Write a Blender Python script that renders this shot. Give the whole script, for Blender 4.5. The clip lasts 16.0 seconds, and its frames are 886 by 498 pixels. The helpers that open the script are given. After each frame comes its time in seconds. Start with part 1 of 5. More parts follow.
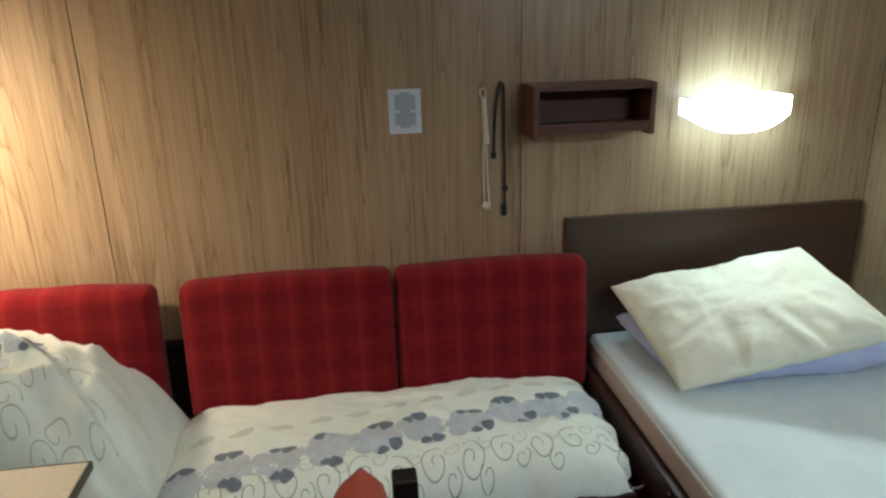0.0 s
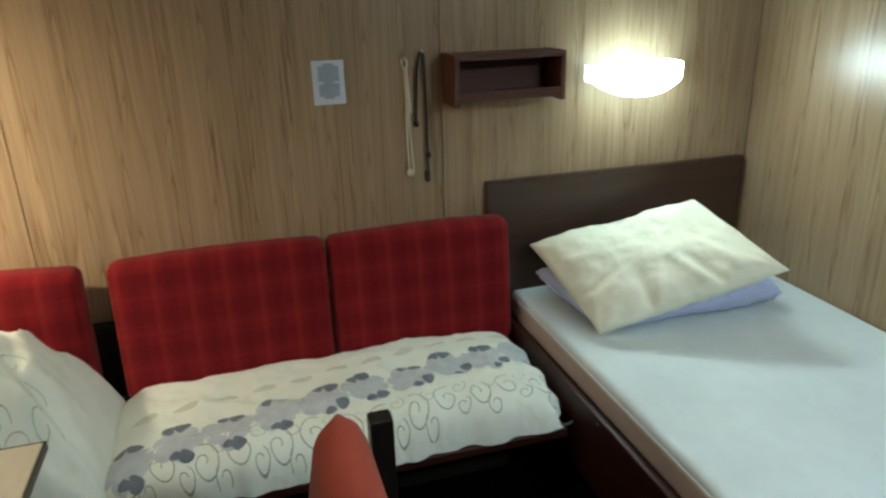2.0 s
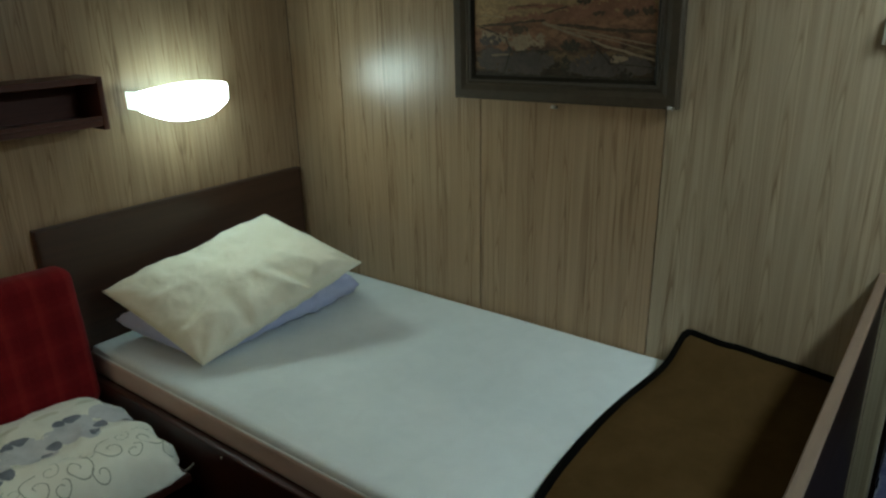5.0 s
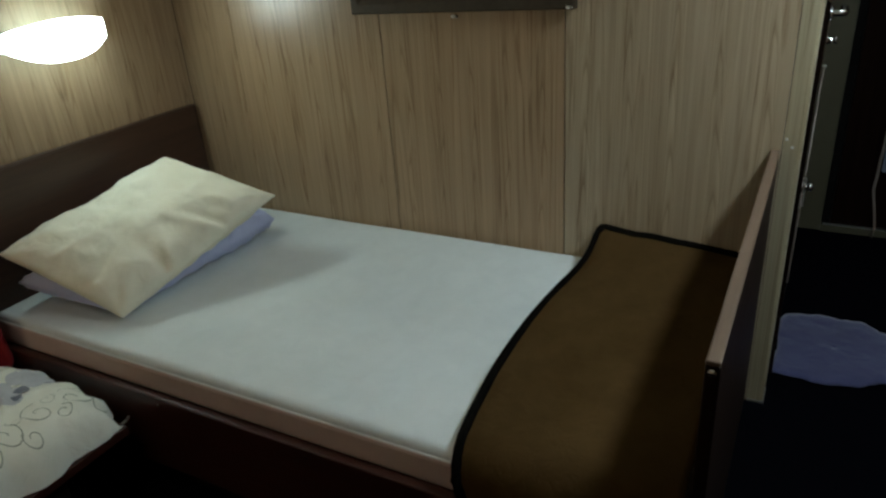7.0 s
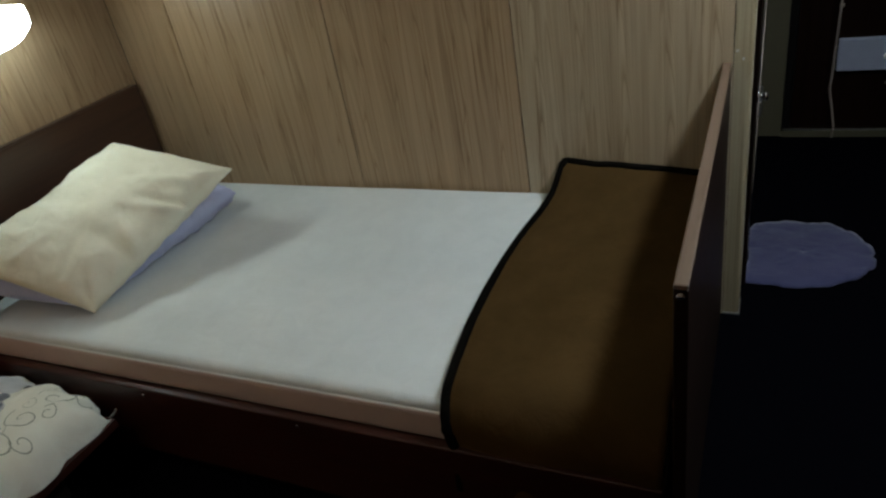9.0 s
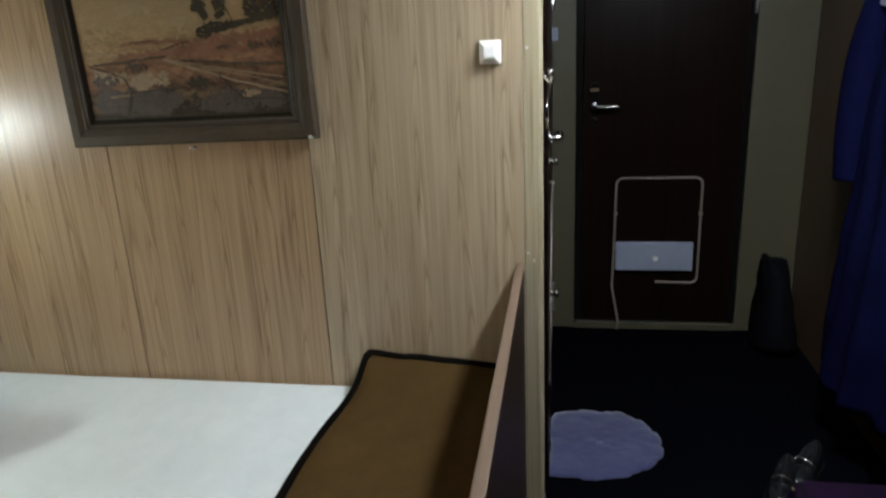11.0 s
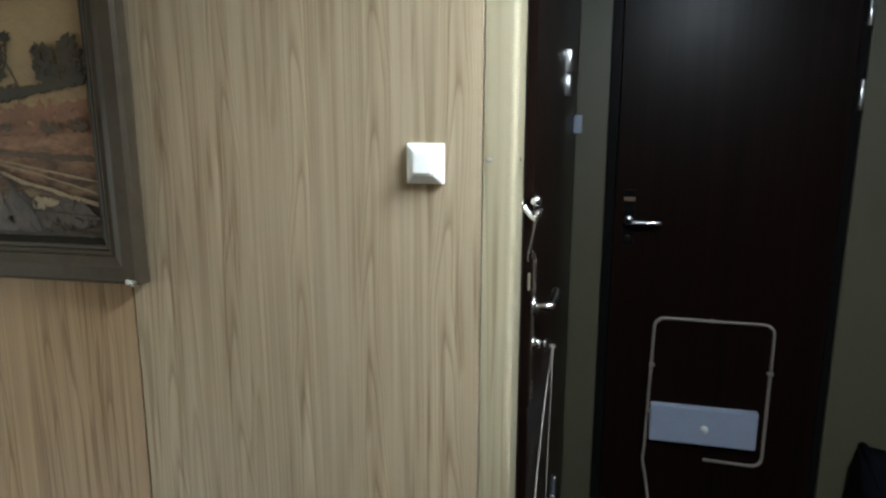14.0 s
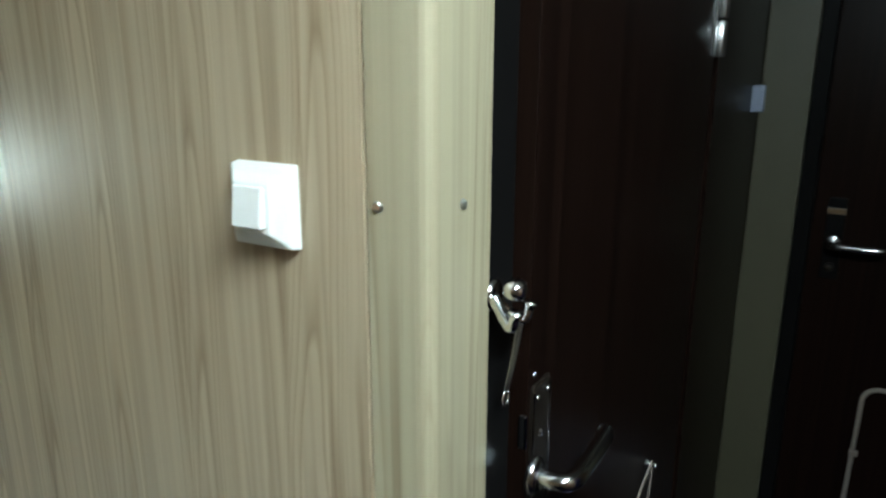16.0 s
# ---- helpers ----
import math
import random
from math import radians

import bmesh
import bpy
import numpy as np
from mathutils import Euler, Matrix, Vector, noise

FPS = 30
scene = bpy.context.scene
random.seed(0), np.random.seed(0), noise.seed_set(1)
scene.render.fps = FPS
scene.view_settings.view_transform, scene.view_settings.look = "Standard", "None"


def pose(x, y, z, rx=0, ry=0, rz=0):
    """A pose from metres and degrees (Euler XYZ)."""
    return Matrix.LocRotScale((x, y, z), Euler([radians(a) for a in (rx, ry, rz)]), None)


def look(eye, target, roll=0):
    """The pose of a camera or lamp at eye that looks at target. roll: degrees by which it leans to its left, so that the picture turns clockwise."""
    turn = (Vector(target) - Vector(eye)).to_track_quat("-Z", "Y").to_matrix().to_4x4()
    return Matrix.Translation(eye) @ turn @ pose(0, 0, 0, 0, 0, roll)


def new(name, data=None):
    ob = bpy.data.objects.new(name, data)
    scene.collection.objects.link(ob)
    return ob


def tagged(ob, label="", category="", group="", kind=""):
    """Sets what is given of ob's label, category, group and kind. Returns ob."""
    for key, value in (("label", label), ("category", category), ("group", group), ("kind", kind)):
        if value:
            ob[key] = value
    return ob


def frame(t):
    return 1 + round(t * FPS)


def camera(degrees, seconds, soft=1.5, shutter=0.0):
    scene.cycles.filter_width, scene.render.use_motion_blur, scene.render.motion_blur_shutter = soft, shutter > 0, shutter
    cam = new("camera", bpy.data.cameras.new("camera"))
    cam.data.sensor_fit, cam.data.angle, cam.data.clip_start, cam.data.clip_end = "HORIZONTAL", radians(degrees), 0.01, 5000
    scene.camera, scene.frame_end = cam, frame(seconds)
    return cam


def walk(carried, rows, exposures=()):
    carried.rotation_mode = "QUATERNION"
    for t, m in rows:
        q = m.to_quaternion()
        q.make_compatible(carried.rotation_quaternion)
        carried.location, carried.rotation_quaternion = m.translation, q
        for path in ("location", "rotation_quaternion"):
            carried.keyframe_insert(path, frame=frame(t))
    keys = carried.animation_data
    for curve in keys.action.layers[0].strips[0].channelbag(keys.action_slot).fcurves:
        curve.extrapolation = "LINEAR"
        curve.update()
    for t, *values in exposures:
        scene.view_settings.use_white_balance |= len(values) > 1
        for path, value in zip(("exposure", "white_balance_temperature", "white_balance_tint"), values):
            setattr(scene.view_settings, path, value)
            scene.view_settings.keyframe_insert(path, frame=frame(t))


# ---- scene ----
cam = camera(65.0, 16.0, soft=2.4, shutter=0.4)
PATH = [
    (0, (0.09, 0.283, 1.51), (0.33, 2.167, 0.883), -1.6),
    (0.5, (0.068, 0.247, 1.51), (0.286, 2.131, 0.875), -1.7),
    (1, (0.056, 0.2245, 1.549), (0.315, 2.0915, 0.879), -0.9),
    (1.5, (0.028, 0.194, 1.51), (0.334, 2.054, 0.842), -1.4),
    (2, (-0.042, 0.208, 1.508), (0.486, 2.006, 0.809), -1.6),
    (2.5, (-0.086, 0.235, 1.495), (0.614, 1.968, 0.785), -1.0),
    (3, (-0.073, 0.242, 1.498), (0.907, 1.823, 0.762), -0.8),
    (3.5, (-0.076, 0.245, 1.505), (1.098, 1.689, 0.775), -1.0),
    (4, (-0.074, 0.244, 1.504), (1.281, 1.521, 0.774), -0.6),
    (4.5, (-0.066, 0.224, 1.503), (1.407, 1.406, 0.843), -0.1),
    (7, (-0.107, 0.244, 1.464), (1.466, 1.136, 0.608), -4.4),
    (7.5, (-0.1, 0.252, 1.463), (1.416, 1.145, 0.512), -9.3),
    (8, (-0.097, 0.25, 1.461), (1.413, 1.133, 0.491), -10.4),
    (10.5, (-0.026, 0.199, 1.474), (1.722, 0.69, 0.634), -6.0),
    (11, (0.011, 0.207, 1.472), (1.891, 0.546, 0.883), -2.8),
    (11.5, (0.108, 0.189, 1.481), (2.005, 0.608, 1.005), -2.7),
    (12, (0.249, 0.17, 1.496), (2.147, 0.677, 1.12), -1.9),
    (12.5, (0.376, 0.183, 1.503), (2.277, 0.648, 1.091), -1.5),
    (13, (0.565, 0.25, 1.503), (2.492, 0.51, 1.037), -1.6),
    (13.5, (0.731, 0.226, 1.506), (2.663, 0.452, 1.04), -2.1),
    (14, (0.899, 0.127, 1.505), (2.803, 0.589, 1.103), 0.2),
    (14.5, (1.045, 0.091, 1.519), (2.926, 0.639, 1.117), -1.2),
    (15, (1.239, 0.112, 1.526), (3.121, 0.684, 1.163), -1.8),
    (15.5, (1.404, 0.076, 1.519), (3.201, 0.857, 1.118), -1.3),
    (16, (1.546, 0.04, 1.517), (3.208, 1.029, 1.009), 0.1),
]
EXPOSURES = [(0, 1.25, 6220, 10), (2, 1.28, 6250, 4), (3, 1.05, 6400, -1), (3.5, 0.68, 6480, -1), (4.5, 0.24, 6560, 0), (7, 0.33, 6800, 9), (8, 0.38, 6980, 12),
             (10.5, 0.86, 6980, 19), (11.5, 1.62, 6720, 18), (12.2, 1.72, 6450, 15), (12.8, 1.64, 6450, 13), (13.5, 1.48, 6520, 15), (14.5, 1.30, 6580, 9), (16, 1.06, 6450, 4)]

walk(cam, [(t, look(eye, target, roll)) for t, eye, target, roll in PATH], EXPOSURES)

# ---- the large measures, in metres ----
WALL_A = 2.498      # face of the panelled wall behind the sofa and the bed head
WALL_B = 1.904      # face of the panelled wall along the bed
CORNER = 0.262      # where that wall turns into the passage
END = 3.376         # face of the wall with the cabin door
WEST, SOUTH, CEIL = -1.75, -0.88, 2.16

# ---- world and light ----
world = bpy.data.worlds.new("cabin_world")
world.use_nodes = True
world.node_tree.nodes["Background"].inputs[0].default_value = (0.02, 0.02, 0.022, 1)
world.node_tree.nodes["Background"].inputs[1].default_value = 0.2
scene.world = world
SCONCE_GLOW, TUBE_GLOW, WARM_GLOW, CEILING_GLOW, SOFA_GLOW = 24.0, 17.0, 850.0, 58.0, 29.0


# ---- material helpers ----
def material(name):
    m = bpy.data.materials.new(name)
    m.use_nodes = True
    t = m.node_tree
    return m, t, t.nodes["Principled BSDF"]


def node(t, kind, **inputs):
    n = t.nodes.new(kind)
    for k, v in inputs.items():
        n.inputs[k.replace("_", " ")].default_value = v
    return n


def ramp(t, fac, stops):
    r = t.nodes.new("ShaderNodeValToRGB")
    e = r.color_ramp.elements
    while len(e) < len(stops):
        e.new(0.5)
    for el, (p, c) in zip(e, stops):
        el.position, el.color = p, (*c, 1)
    t.links.new(fac, r.inputs[0])
    return r.outputs[0]


def mix(t, fac, a, b, mode="MIX"):
    m = t.nodes.new("ShaderNodeMix")
    m.data_type, m.blend_type = "RGBA", mode
    for sock, v in ((m.inputs[0], fac), (m.inputs[6], a), (m.inputs[7], b)):
        if isinstance(v, (int, float)):
            sock.default_value = v
        elif isinstance(v, tuple):
            sock.default_value = (*v, 1)
        else:
            t.links.new(v, sock)
    return m.outputs[2]


def coords(t, scale, rot=(0, 0, 0)):
    """Coordinates in metres (object space: every mesh here is laid out in world metres), stretched by scale."""
    c = t.nodes.new("ShaderNodeTexCoord")
    m = t.nodes.new("ShaderNodeMapping")
    m.inputs["Scale"].default_value = scale
    m.inputs["Rotation"].default_value = rot
    t.links.new(c.outputs["Object"], m.inputs["Vector"])
    return m.outputs[0]


def noise_tex(t, vec, scale, detail=4.0, rough=0.6, dist=0.0):
    n = t.nodes.new("ShaderNodeTexNoise")
    n.inputs["Scale"].default_value, n.inputs["Detail"].default_value = scale, detail
    n.inputs["Roughness"].default_value, n.inputs["Distortion"].default_value = rough, dist
    t.links.new(vec, n.inputs["Vector"])
    return n.outputs["Fac"]


def bump(t, p, height, strength=0.3, distance=0.002):
    b = t.nodes.new("ShaderNodeBump")
    b.inputs["Strength"].default_value, b.inputs["Distance"].default_value = strength, distance
    t.links.new(height, b.inputs["Height"])
    t.links.new(b.outputs[0], p.inputs["Normal"])


def rough_from(t, p, fac, lo, hi):
    m = t.nodes.new("ShaderNodeMapRange")
    m.inputs["To Min"].default_value, m.inputs["To Max"].default_value = lo, hi
    t.links.new(fac, m.inputs["Value"])
    t.links.new(m.outputs[0], p.inputs["Roughness"])


def mix3(a, b, k):
    return tuple(p + (q - p) * k for p, q in zip(a, b))


def wood(name, dark, mid, light, stretch=(14, 14, 0.55), rough=(0.35, 0.5), fine=1.0, spec=0.5, grain=1.0, cathedral=False):
    """Veneer or laminate with an upright grain: broad bands, narrow streaks and pores."""
    m, t, p = material(name)
    oi = t.nodes.new("ShaderNodeObjectInfo")
    shift = t.nodes.new("ShaderNodeVectorMath")
    shift.operation = "MULTIPLY_ADD"
    rnd = t.nodes.new("ShaderNodeCombineXYZ")
    for k in range(3):
        t.links.new(oi.outputs["Random"], rnd.inputs[k])
    shift.inputs[1].default_value = (31, 17, 9)
    t.links.new(rnd.outputs[0], shift.inputs[0])
    t.links.new(coords(t, stretch), shift.inputs[2])
    v = shift.outputs[0]
    broad = noise_tex(t, v, 0.9, 3, 0.55, 0.6)
    streak = noise_tex(t, v, 3.4 * fine, 4 if cathedral else 6, 0.55 if cathedral else 0.68, 1.1)
    sv = t.nodes.new("ShaderNodeVectorMath")
    sv.operation = "MULTIPLY"
    sv.inputs[1].default_value = (5, 5, 3.0)
    t.links.new(v, sv.inputs[0])
    pores = noise_tex(t, sv.outputs[0], 3.0 * fine, 3, 0.7)
    base = ramp(t, streak, [(0.26, dark), (0.5, mid), (0.74, light)])
    base = mix(t, 0.5, base, ramp(t, broad, [(0.3, mix3(dark, mid, 0.4)), (0.7, mix3(mid, light, 0.6))]))
    base = mix(t, 0.14 * grain, base, ramp(t, pores, [(0.36, tuple(0.6 * c for c in dark)), (0.5, mid)]))
    if cathedral:
        def scaled(sx, sz):
            q = t.nodes.new("ShaderNodeVectorMath")
            q.operation = "MULTIPLY"
            q.inputs[1].default_value = (sx, sx, sz)
            t.links.new(v, q.inputs[0])
            return q.outputs[0]

        hair = noise_tex(t, scaled(7.5, 2.2), 1.0, 3, 0.6, 0.3)
        base = mix(t, 0.3, base, mid)
        base = mix(t, 0.66 * grain, base, ramp(t, hair, [(0.30, (0.70, 0.66, 0.60)), (0.46, (0.94, 0.93, 0.91)), (0.66, (1.12, 1.12, 1.10))]), "MULTIPLY")
        flow = noise_tex(t, scaled(1.0, 0.6), 0.80, 2, 0.45, 0.9)
        rings = t.nodes.new("ShaderNodeMath")
        rings.operation = "MULTIPLY"
        rings.inputs[1].default_value = 17.0
        t.links.new(flow, rings.inputs[0])
        part_ring = t.nodes.new("ShaderNodeMath")
        part_ring.operation = "FRACT"
        t.links.new(rings.outputs[0], part_ring.inputs[0])
        lines = ramp(t, part_ring.outputs[0], [(0.0, (1.06, 1.06, 1.06)), (0.55, (0.99, 0.985, 0.98)), (0.80, (0.88, 0.85, 0.82)), (0.91, (0.68, 0.63, 0.57)), (1.0, (1.06, 1.06, 1.06))])
        fade = ramp(t, noise_tex(t, scaled(1.0, 1.6), 2.3, 2, 0.5), [(0.40, (0.15 * grain,) * 3), (0.62, (grain,) * 3)])
        base = mix(t, fade, base, lines, "MULTIPLY")
        def calc(op, a, b=None, c=None):
            q = t.nodes.new("ShaderNodeMath")
            q.operation = op
            for sock, val in zip(q.inputs, (a, b, c)):
                if isinstance(val, (int, float)):
                    sock.default_value = val
                elif val is not None:
                    t.links.new(val, sock)
            return q.outputs[0]

        xyz = t.nodes.new("ShaderNodeSeparateXYZ")
        metres = coords(t, (1, 1, 1))
        t.links.new(metres, xyz.inputs[0])
        sway = noise_tex(t, coords(t, (1.5, 1.5, 1.5)), 1.0, 2, 0.5)
        across = calc("MULTIPLY_ADD", sway, 0.9, calc("DIVIDE", calc("ADD", xyz.outputs[0], xyz.outputs[1]), 0.125))
        column = calc("FLOOR", across)
        off = calc("SUBTRACT", calc("FRACT", across), 0.5)
        off2 = calc("MULTIPLY", off, off)
        wild = noise_tex(t, coords(t, (60, 60, 5)), 1.0, 2, 0.5)
        arc = calc("ADD", calc("MULTIPLY_ADD", xyz.outputs[2], 5.2, calc("MULTIPLY", column, 0.37)), calc("MULTIPLY_ADD", off2, 70.0, calc("MULTIPLY", wild, 0.7)))
        flame = ramp(t, calc("FRACT", arc), [(0.0, (0.62, 0.56, 0.49)), (0.16, (0.86, 0.83, 0.79)), (0.40, (1.0, 1.0, 1.0)), (0.90, (1.06, 1.06, 1.05)), (1.0, (0.62, 0.56, 0.49))])
        inside = ramp(t, off2, [(0.0, (0.75 * grain,) * 3), (0.03, (0.55 * grain,) * 3), (0.085, (0.0,) * 3)])
        base = mix(t, inside, base, flame, "MULTIPLY")
        ticks = noise_tex(t, scaled(7.0, 8.0), 1.0, 2, 0.5, 0.6)
        where = ramp(t, noise_tex(t, scaled(1.6, 3.0), 1.0, 2, 0.5), [(0.48, (0.0,) * 3), (0.62, (0.9 * grain,) * 3)])
        base = mix(t, where, base, ramp(t, ticks, [(0.54, (1.0, 1.0, 1.0)), (0.66, (0.62, 0.56, 0.49))]), "MULTIPLY")
    t.links.new(base, p.inputs["Base Color"])
    rough_from(t, p, pores, *rough)
    p.inputs["Specular IOR Level"].default_value = spec
    bump(t, p, pores, 0.12, 0.0006)
    return m


def plain(name, colour, rough=0.5, metal=0.0, var=0.12, scale=30, bumps=0.1, spec=0.5, dist=0.001):
    """A paint, plastic or metal with slight mottling at two scales."""
    m, t, p = material(name)
    v = coords(t, (1, 1, 1))
    a, b = noise_tex(t, v, scale, 4), noise_tex(t, v, scale / 9, 3)
    lo, hi = tuple(c * (1 - var) for c in colour), tuple(min(1, c * (1 + var)) for c in colour)
    c = mix(t, 0.5, ramp(t, a, [(0.3, lo), (0.7, hi)]), ramp(t, b, [(0.3, lo), (0.7, hi)]))
    t.links.new(c, p.inputs["Base Color"])
    p.inputs["Metallic"].default_value = metal
    p.inputs["Specular IOR Level"].default_value = spec
    rough_from(t, p, a, max(0.02, rough - 0.08), min(1, rough + 0.08))
    if bumps:
        bump(t, p, a, bumps, dist)
    return m


def cloth(name, a, b, weave=900, rough=0.9, sheen=0.3, folds=0.25, blotch=3.0):
    """Woven fabric: fine thread relief, soft blotches and small creases."""
    m, t, p = material(name)
    v = coords(t, (1, 1, 1))
    big, fold = noise_tex(t, v, blotch, 4), noise_tex(t, v, 16, 5, 0.62, 0.8)
    fine = noise_tex(t, v, weave, 2)
    t.links.new(mix(t, 0.3, ramp(t, big, [(0.3, a), (0.7, b)]), ramp(t, fold, [(0.3, a), (0.7, b)])), p.inputs["Base Color"])
    p.inputs["Roughness"].default_value = rough
    p.inputs["Sheen Weight"].default_value = sheen
    p.inputs["Specular IOR Level"].default_value = 0.2 if max(b) > 0.15 else 0.03
    both = t.nodes.new("ShaderNodeMath")
    both.operation = "MULTIPLY_ADD"
    both.inputs[1].default_value = 0.08
    t.links.new(fine, both.inputs[0])
    t.links.new(fold, both.inputs[2])
    bump(t, p, both.outputs[0], folds, 0.012)
    return m


def plaid(name):
    """Red tartan: bands of darker and lighter red and thin orange threads, woven along x and z."""
    m, t, p = material(name)
    v = coords(t, (1, 1, 1))
    sep = t.nodes.new("ShaderNodeSeparateXYZ")
    t.links.new(v, sep.inputs[0])

    def bands(sock, freq, phase, sharp):
        s = t.nodes.new("ShaderNodeMath")
        s.operation = "MULTIPLY_ADD"
        s.inputs[1].default_value, s.inputs[2].default_value = freq, phase
        t.links.new(sock, s.inputs[0])
        q = t.nodes.new("ShaderNodeMath")
        q.operation = "SINE"
        t.links.new(s.outputs[0], q.inputs[0])
        r = t.nodes.new("ShaderNodeMapRange")
        r.inputs["From Min"].default_value, r.inputs["From Max"].default_value = sharp, min(1.0, sharp + 0.35)
        t.links.new(q.outputs[0], r.inputs["Value"])
        return r.outputs[0]

    x, z = sep.outputs[0], sep.outputs[2]
    tau = 2 * math.pi
    col = mix(t, 0.5, (0.24, 0.013, 0.016), (0.20, 0.011, 0.014))
    for sock, f, ph, sh, c, k in ((x, tau / 0.105, 0.4, 0.1, (0.11, 0.005, 0.009), 0.45), (z, tau / 0.115, 1.0, 0.1, (0.11, 0.005, 0.009), 0.4),
                                  (x, tau / 0.105, 3.1, 0.72, (0.36, 0.036, 0.030), 0.34), (z, tau / 0.115, 3.9, 0.80, (0.36, 0.036, 0.030), 0.15),
                                  (x, tau / 0.035, 1.0, 0.8, (0.34, 0.032, 0.028), 0.16)):
        g = t.nodes.new("ShaderNodeMath")
        g.operation = "MULTIPLY"
        g.inputs[1].default_value = k
        t.links.new(bands(sock, f, ph, sh), g.inputs[0])
        col = mix(t, g.outputs[0], col, c)
    fuzz = noise_tex(t, v, 260, 3, 0.7)
    col = mix(t, 0.35, col, ramp(t, fuzz, [(0.35, (0.09, 0.005, 0.008)), (0.7, (0.25, 0.018, 0.018))]))
    t.links.new(col, p.inputs["Base Color"])
    p.inputs["Roughness"].default_value, p.inputs["Sheen Weight"].default_value = 0.95, 0.05
    p.inputs["Specular IOR Level"].default_value = 0.05
    bump(t, p, fuzz, 0.5, 0.003)
    return m


def glow(name, colour, strength):
    m, t, p = material(name)
    p.inputs["Base Color"].default_value = (0.8, 0.8, 0.76, 1)
    p.inputs["Emission Color"].default_value = (*colour, 1)
    p.inputs["Emission Strength"].default_value = strength
    return m


def painting(name):
    """A brushed landscape in oil: ochre sky, reddish hills and grey-brown rocks; the trees are strokes of their own."""
    m, t, p = material(name)
    v = coords(t, (1, 1, 1))
    sep = t.nodes.new("ShaderNodeSeparateXYZ")
    t.links.new(v, sep.inputs[0])
    wob = noise_tex(t, coords(t, (1, 4, 9)), 2.2, 5, 0.6, 0.7)
    h = t.nodes.new("ShaderNodeMapRange")
    h.inputs["From Min"].default_value, h.inputs["From Max"].default_value = 1.23, 1.70
    t.links.new(sep.outputs[2], h.inputs["Value"])
    k = t.nodes.new("ShaderNodeMath")
    k.operation = "MULTIPLY_ADD"
    k.inputs[1].default_value = 0.34
    t.links.new(wob, k.inputs[0])
    t.links.new(h.outputs[0], k.inputs[2])
    tilt = t.nodes.new("ShaderNodeMath")
    tilt.operation = "MULTIPLY_ADD"
    tilt.inputs[1].default_value = 0.16
    t.links.new(sep.outputs[1], tilt.inputs[0])
    t.links.new(k.outputs[0], tilt.inputs[2])
    col = ramp(t, tilt.outputs[0], [(0.34, (0.026, 0.020, 0.013)), (0.45, (0.080, 0.055, 0.034)), (0.53, (0.034, 0.024, 0.015)), (0.60, (0.17, 0.115, 0.065)), (0.66, (0.075, 0.042, 0.028)),
                                   (0.74, (0.25, 0.135, 0.080)), (0.83, (0.20, 0.100, 0.058)), (0.88, (0.29, 0.190, 0.100)), (1.0, (0.31, 0.215, 0.115))])
    strokes = noise_tex(t, coords(t, (1, 16, 34), (0.35, 0, 0)), 2.0, 5, 0.7, 1.2)
    calm = ramp(t, h.outputs[0], [(0.55, (0.62, 0.62, 0.62)), (0.72, (0.16, 0.16, 0.16))])
    col = mix(t, calm, col, mix(t, 1.0, col, ramp(t, strokes, [(0.3, (0.25, 0.22, 0.2)), (0.7, (1.7, 1.6, 1.4))]), "MULTIPLY"))
    t.links.new(col, p.inputs["Base Color"])
    p.inputs["Roughness"].default_value = 0.6
    p.inputs["Specular IOR Level"].default_value = 0.2
    bump(t, p, strokes, 0.2, 0.0015)
    return m


# ---- materials ----
WALL = wood("oak_laminate", (0.290, 0.188, 0.108), (0.395, 0.270, 0.163), (0.465, 0.336, 0.214), (11, 11, 0.40), (0.25, 0.36), 0.8, 0.45, 1.0, True)
WALLPALE = wood("pale_oak_laminate", (0.285, 0.212, 0.134), (0.425, 0.334, 0.226), (0.505, 0.410, 0.290), (11, 11, 0.40), (0.25, 0.36), 0.8, 0.45, 1.0, True)
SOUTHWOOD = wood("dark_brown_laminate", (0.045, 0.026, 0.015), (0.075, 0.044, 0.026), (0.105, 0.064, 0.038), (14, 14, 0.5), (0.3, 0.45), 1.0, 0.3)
TRIM = wood("oak_laminate_trim", (0.29, 0.24, 0.155), (0.39, 0.335, 0.225), (0.46, 0.40, 0.28), (14, 14, 0.40), (0.27, 0.40), 0.8, 0.45, 0.8, True)
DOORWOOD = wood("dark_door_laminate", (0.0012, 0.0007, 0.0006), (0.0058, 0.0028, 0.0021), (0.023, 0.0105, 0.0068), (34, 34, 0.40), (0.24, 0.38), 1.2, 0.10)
MAHOGANY = wood("mahogany_stained_wood", (0.013, 0.0035, 0.0022), (0.034, 0.0085, 0.0052), (0.058, 0.016, 0.009), (12, 0.7, 12), (0.3, 0.45))
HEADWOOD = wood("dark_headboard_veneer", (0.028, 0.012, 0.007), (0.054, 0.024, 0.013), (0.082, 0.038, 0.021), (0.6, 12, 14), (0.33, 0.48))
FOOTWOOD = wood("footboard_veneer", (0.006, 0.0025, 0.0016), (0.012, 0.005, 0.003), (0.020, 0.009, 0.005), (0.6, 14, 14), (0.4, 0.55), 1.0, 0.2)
EDGEWOOD = wood("worn_beech_edge", (0.088, 0.055, 0.036), (0.140, 0.090, 0.060), (0.19, 0.125, 0.084), (0.6, 12, 12), (0.4, 0.55))
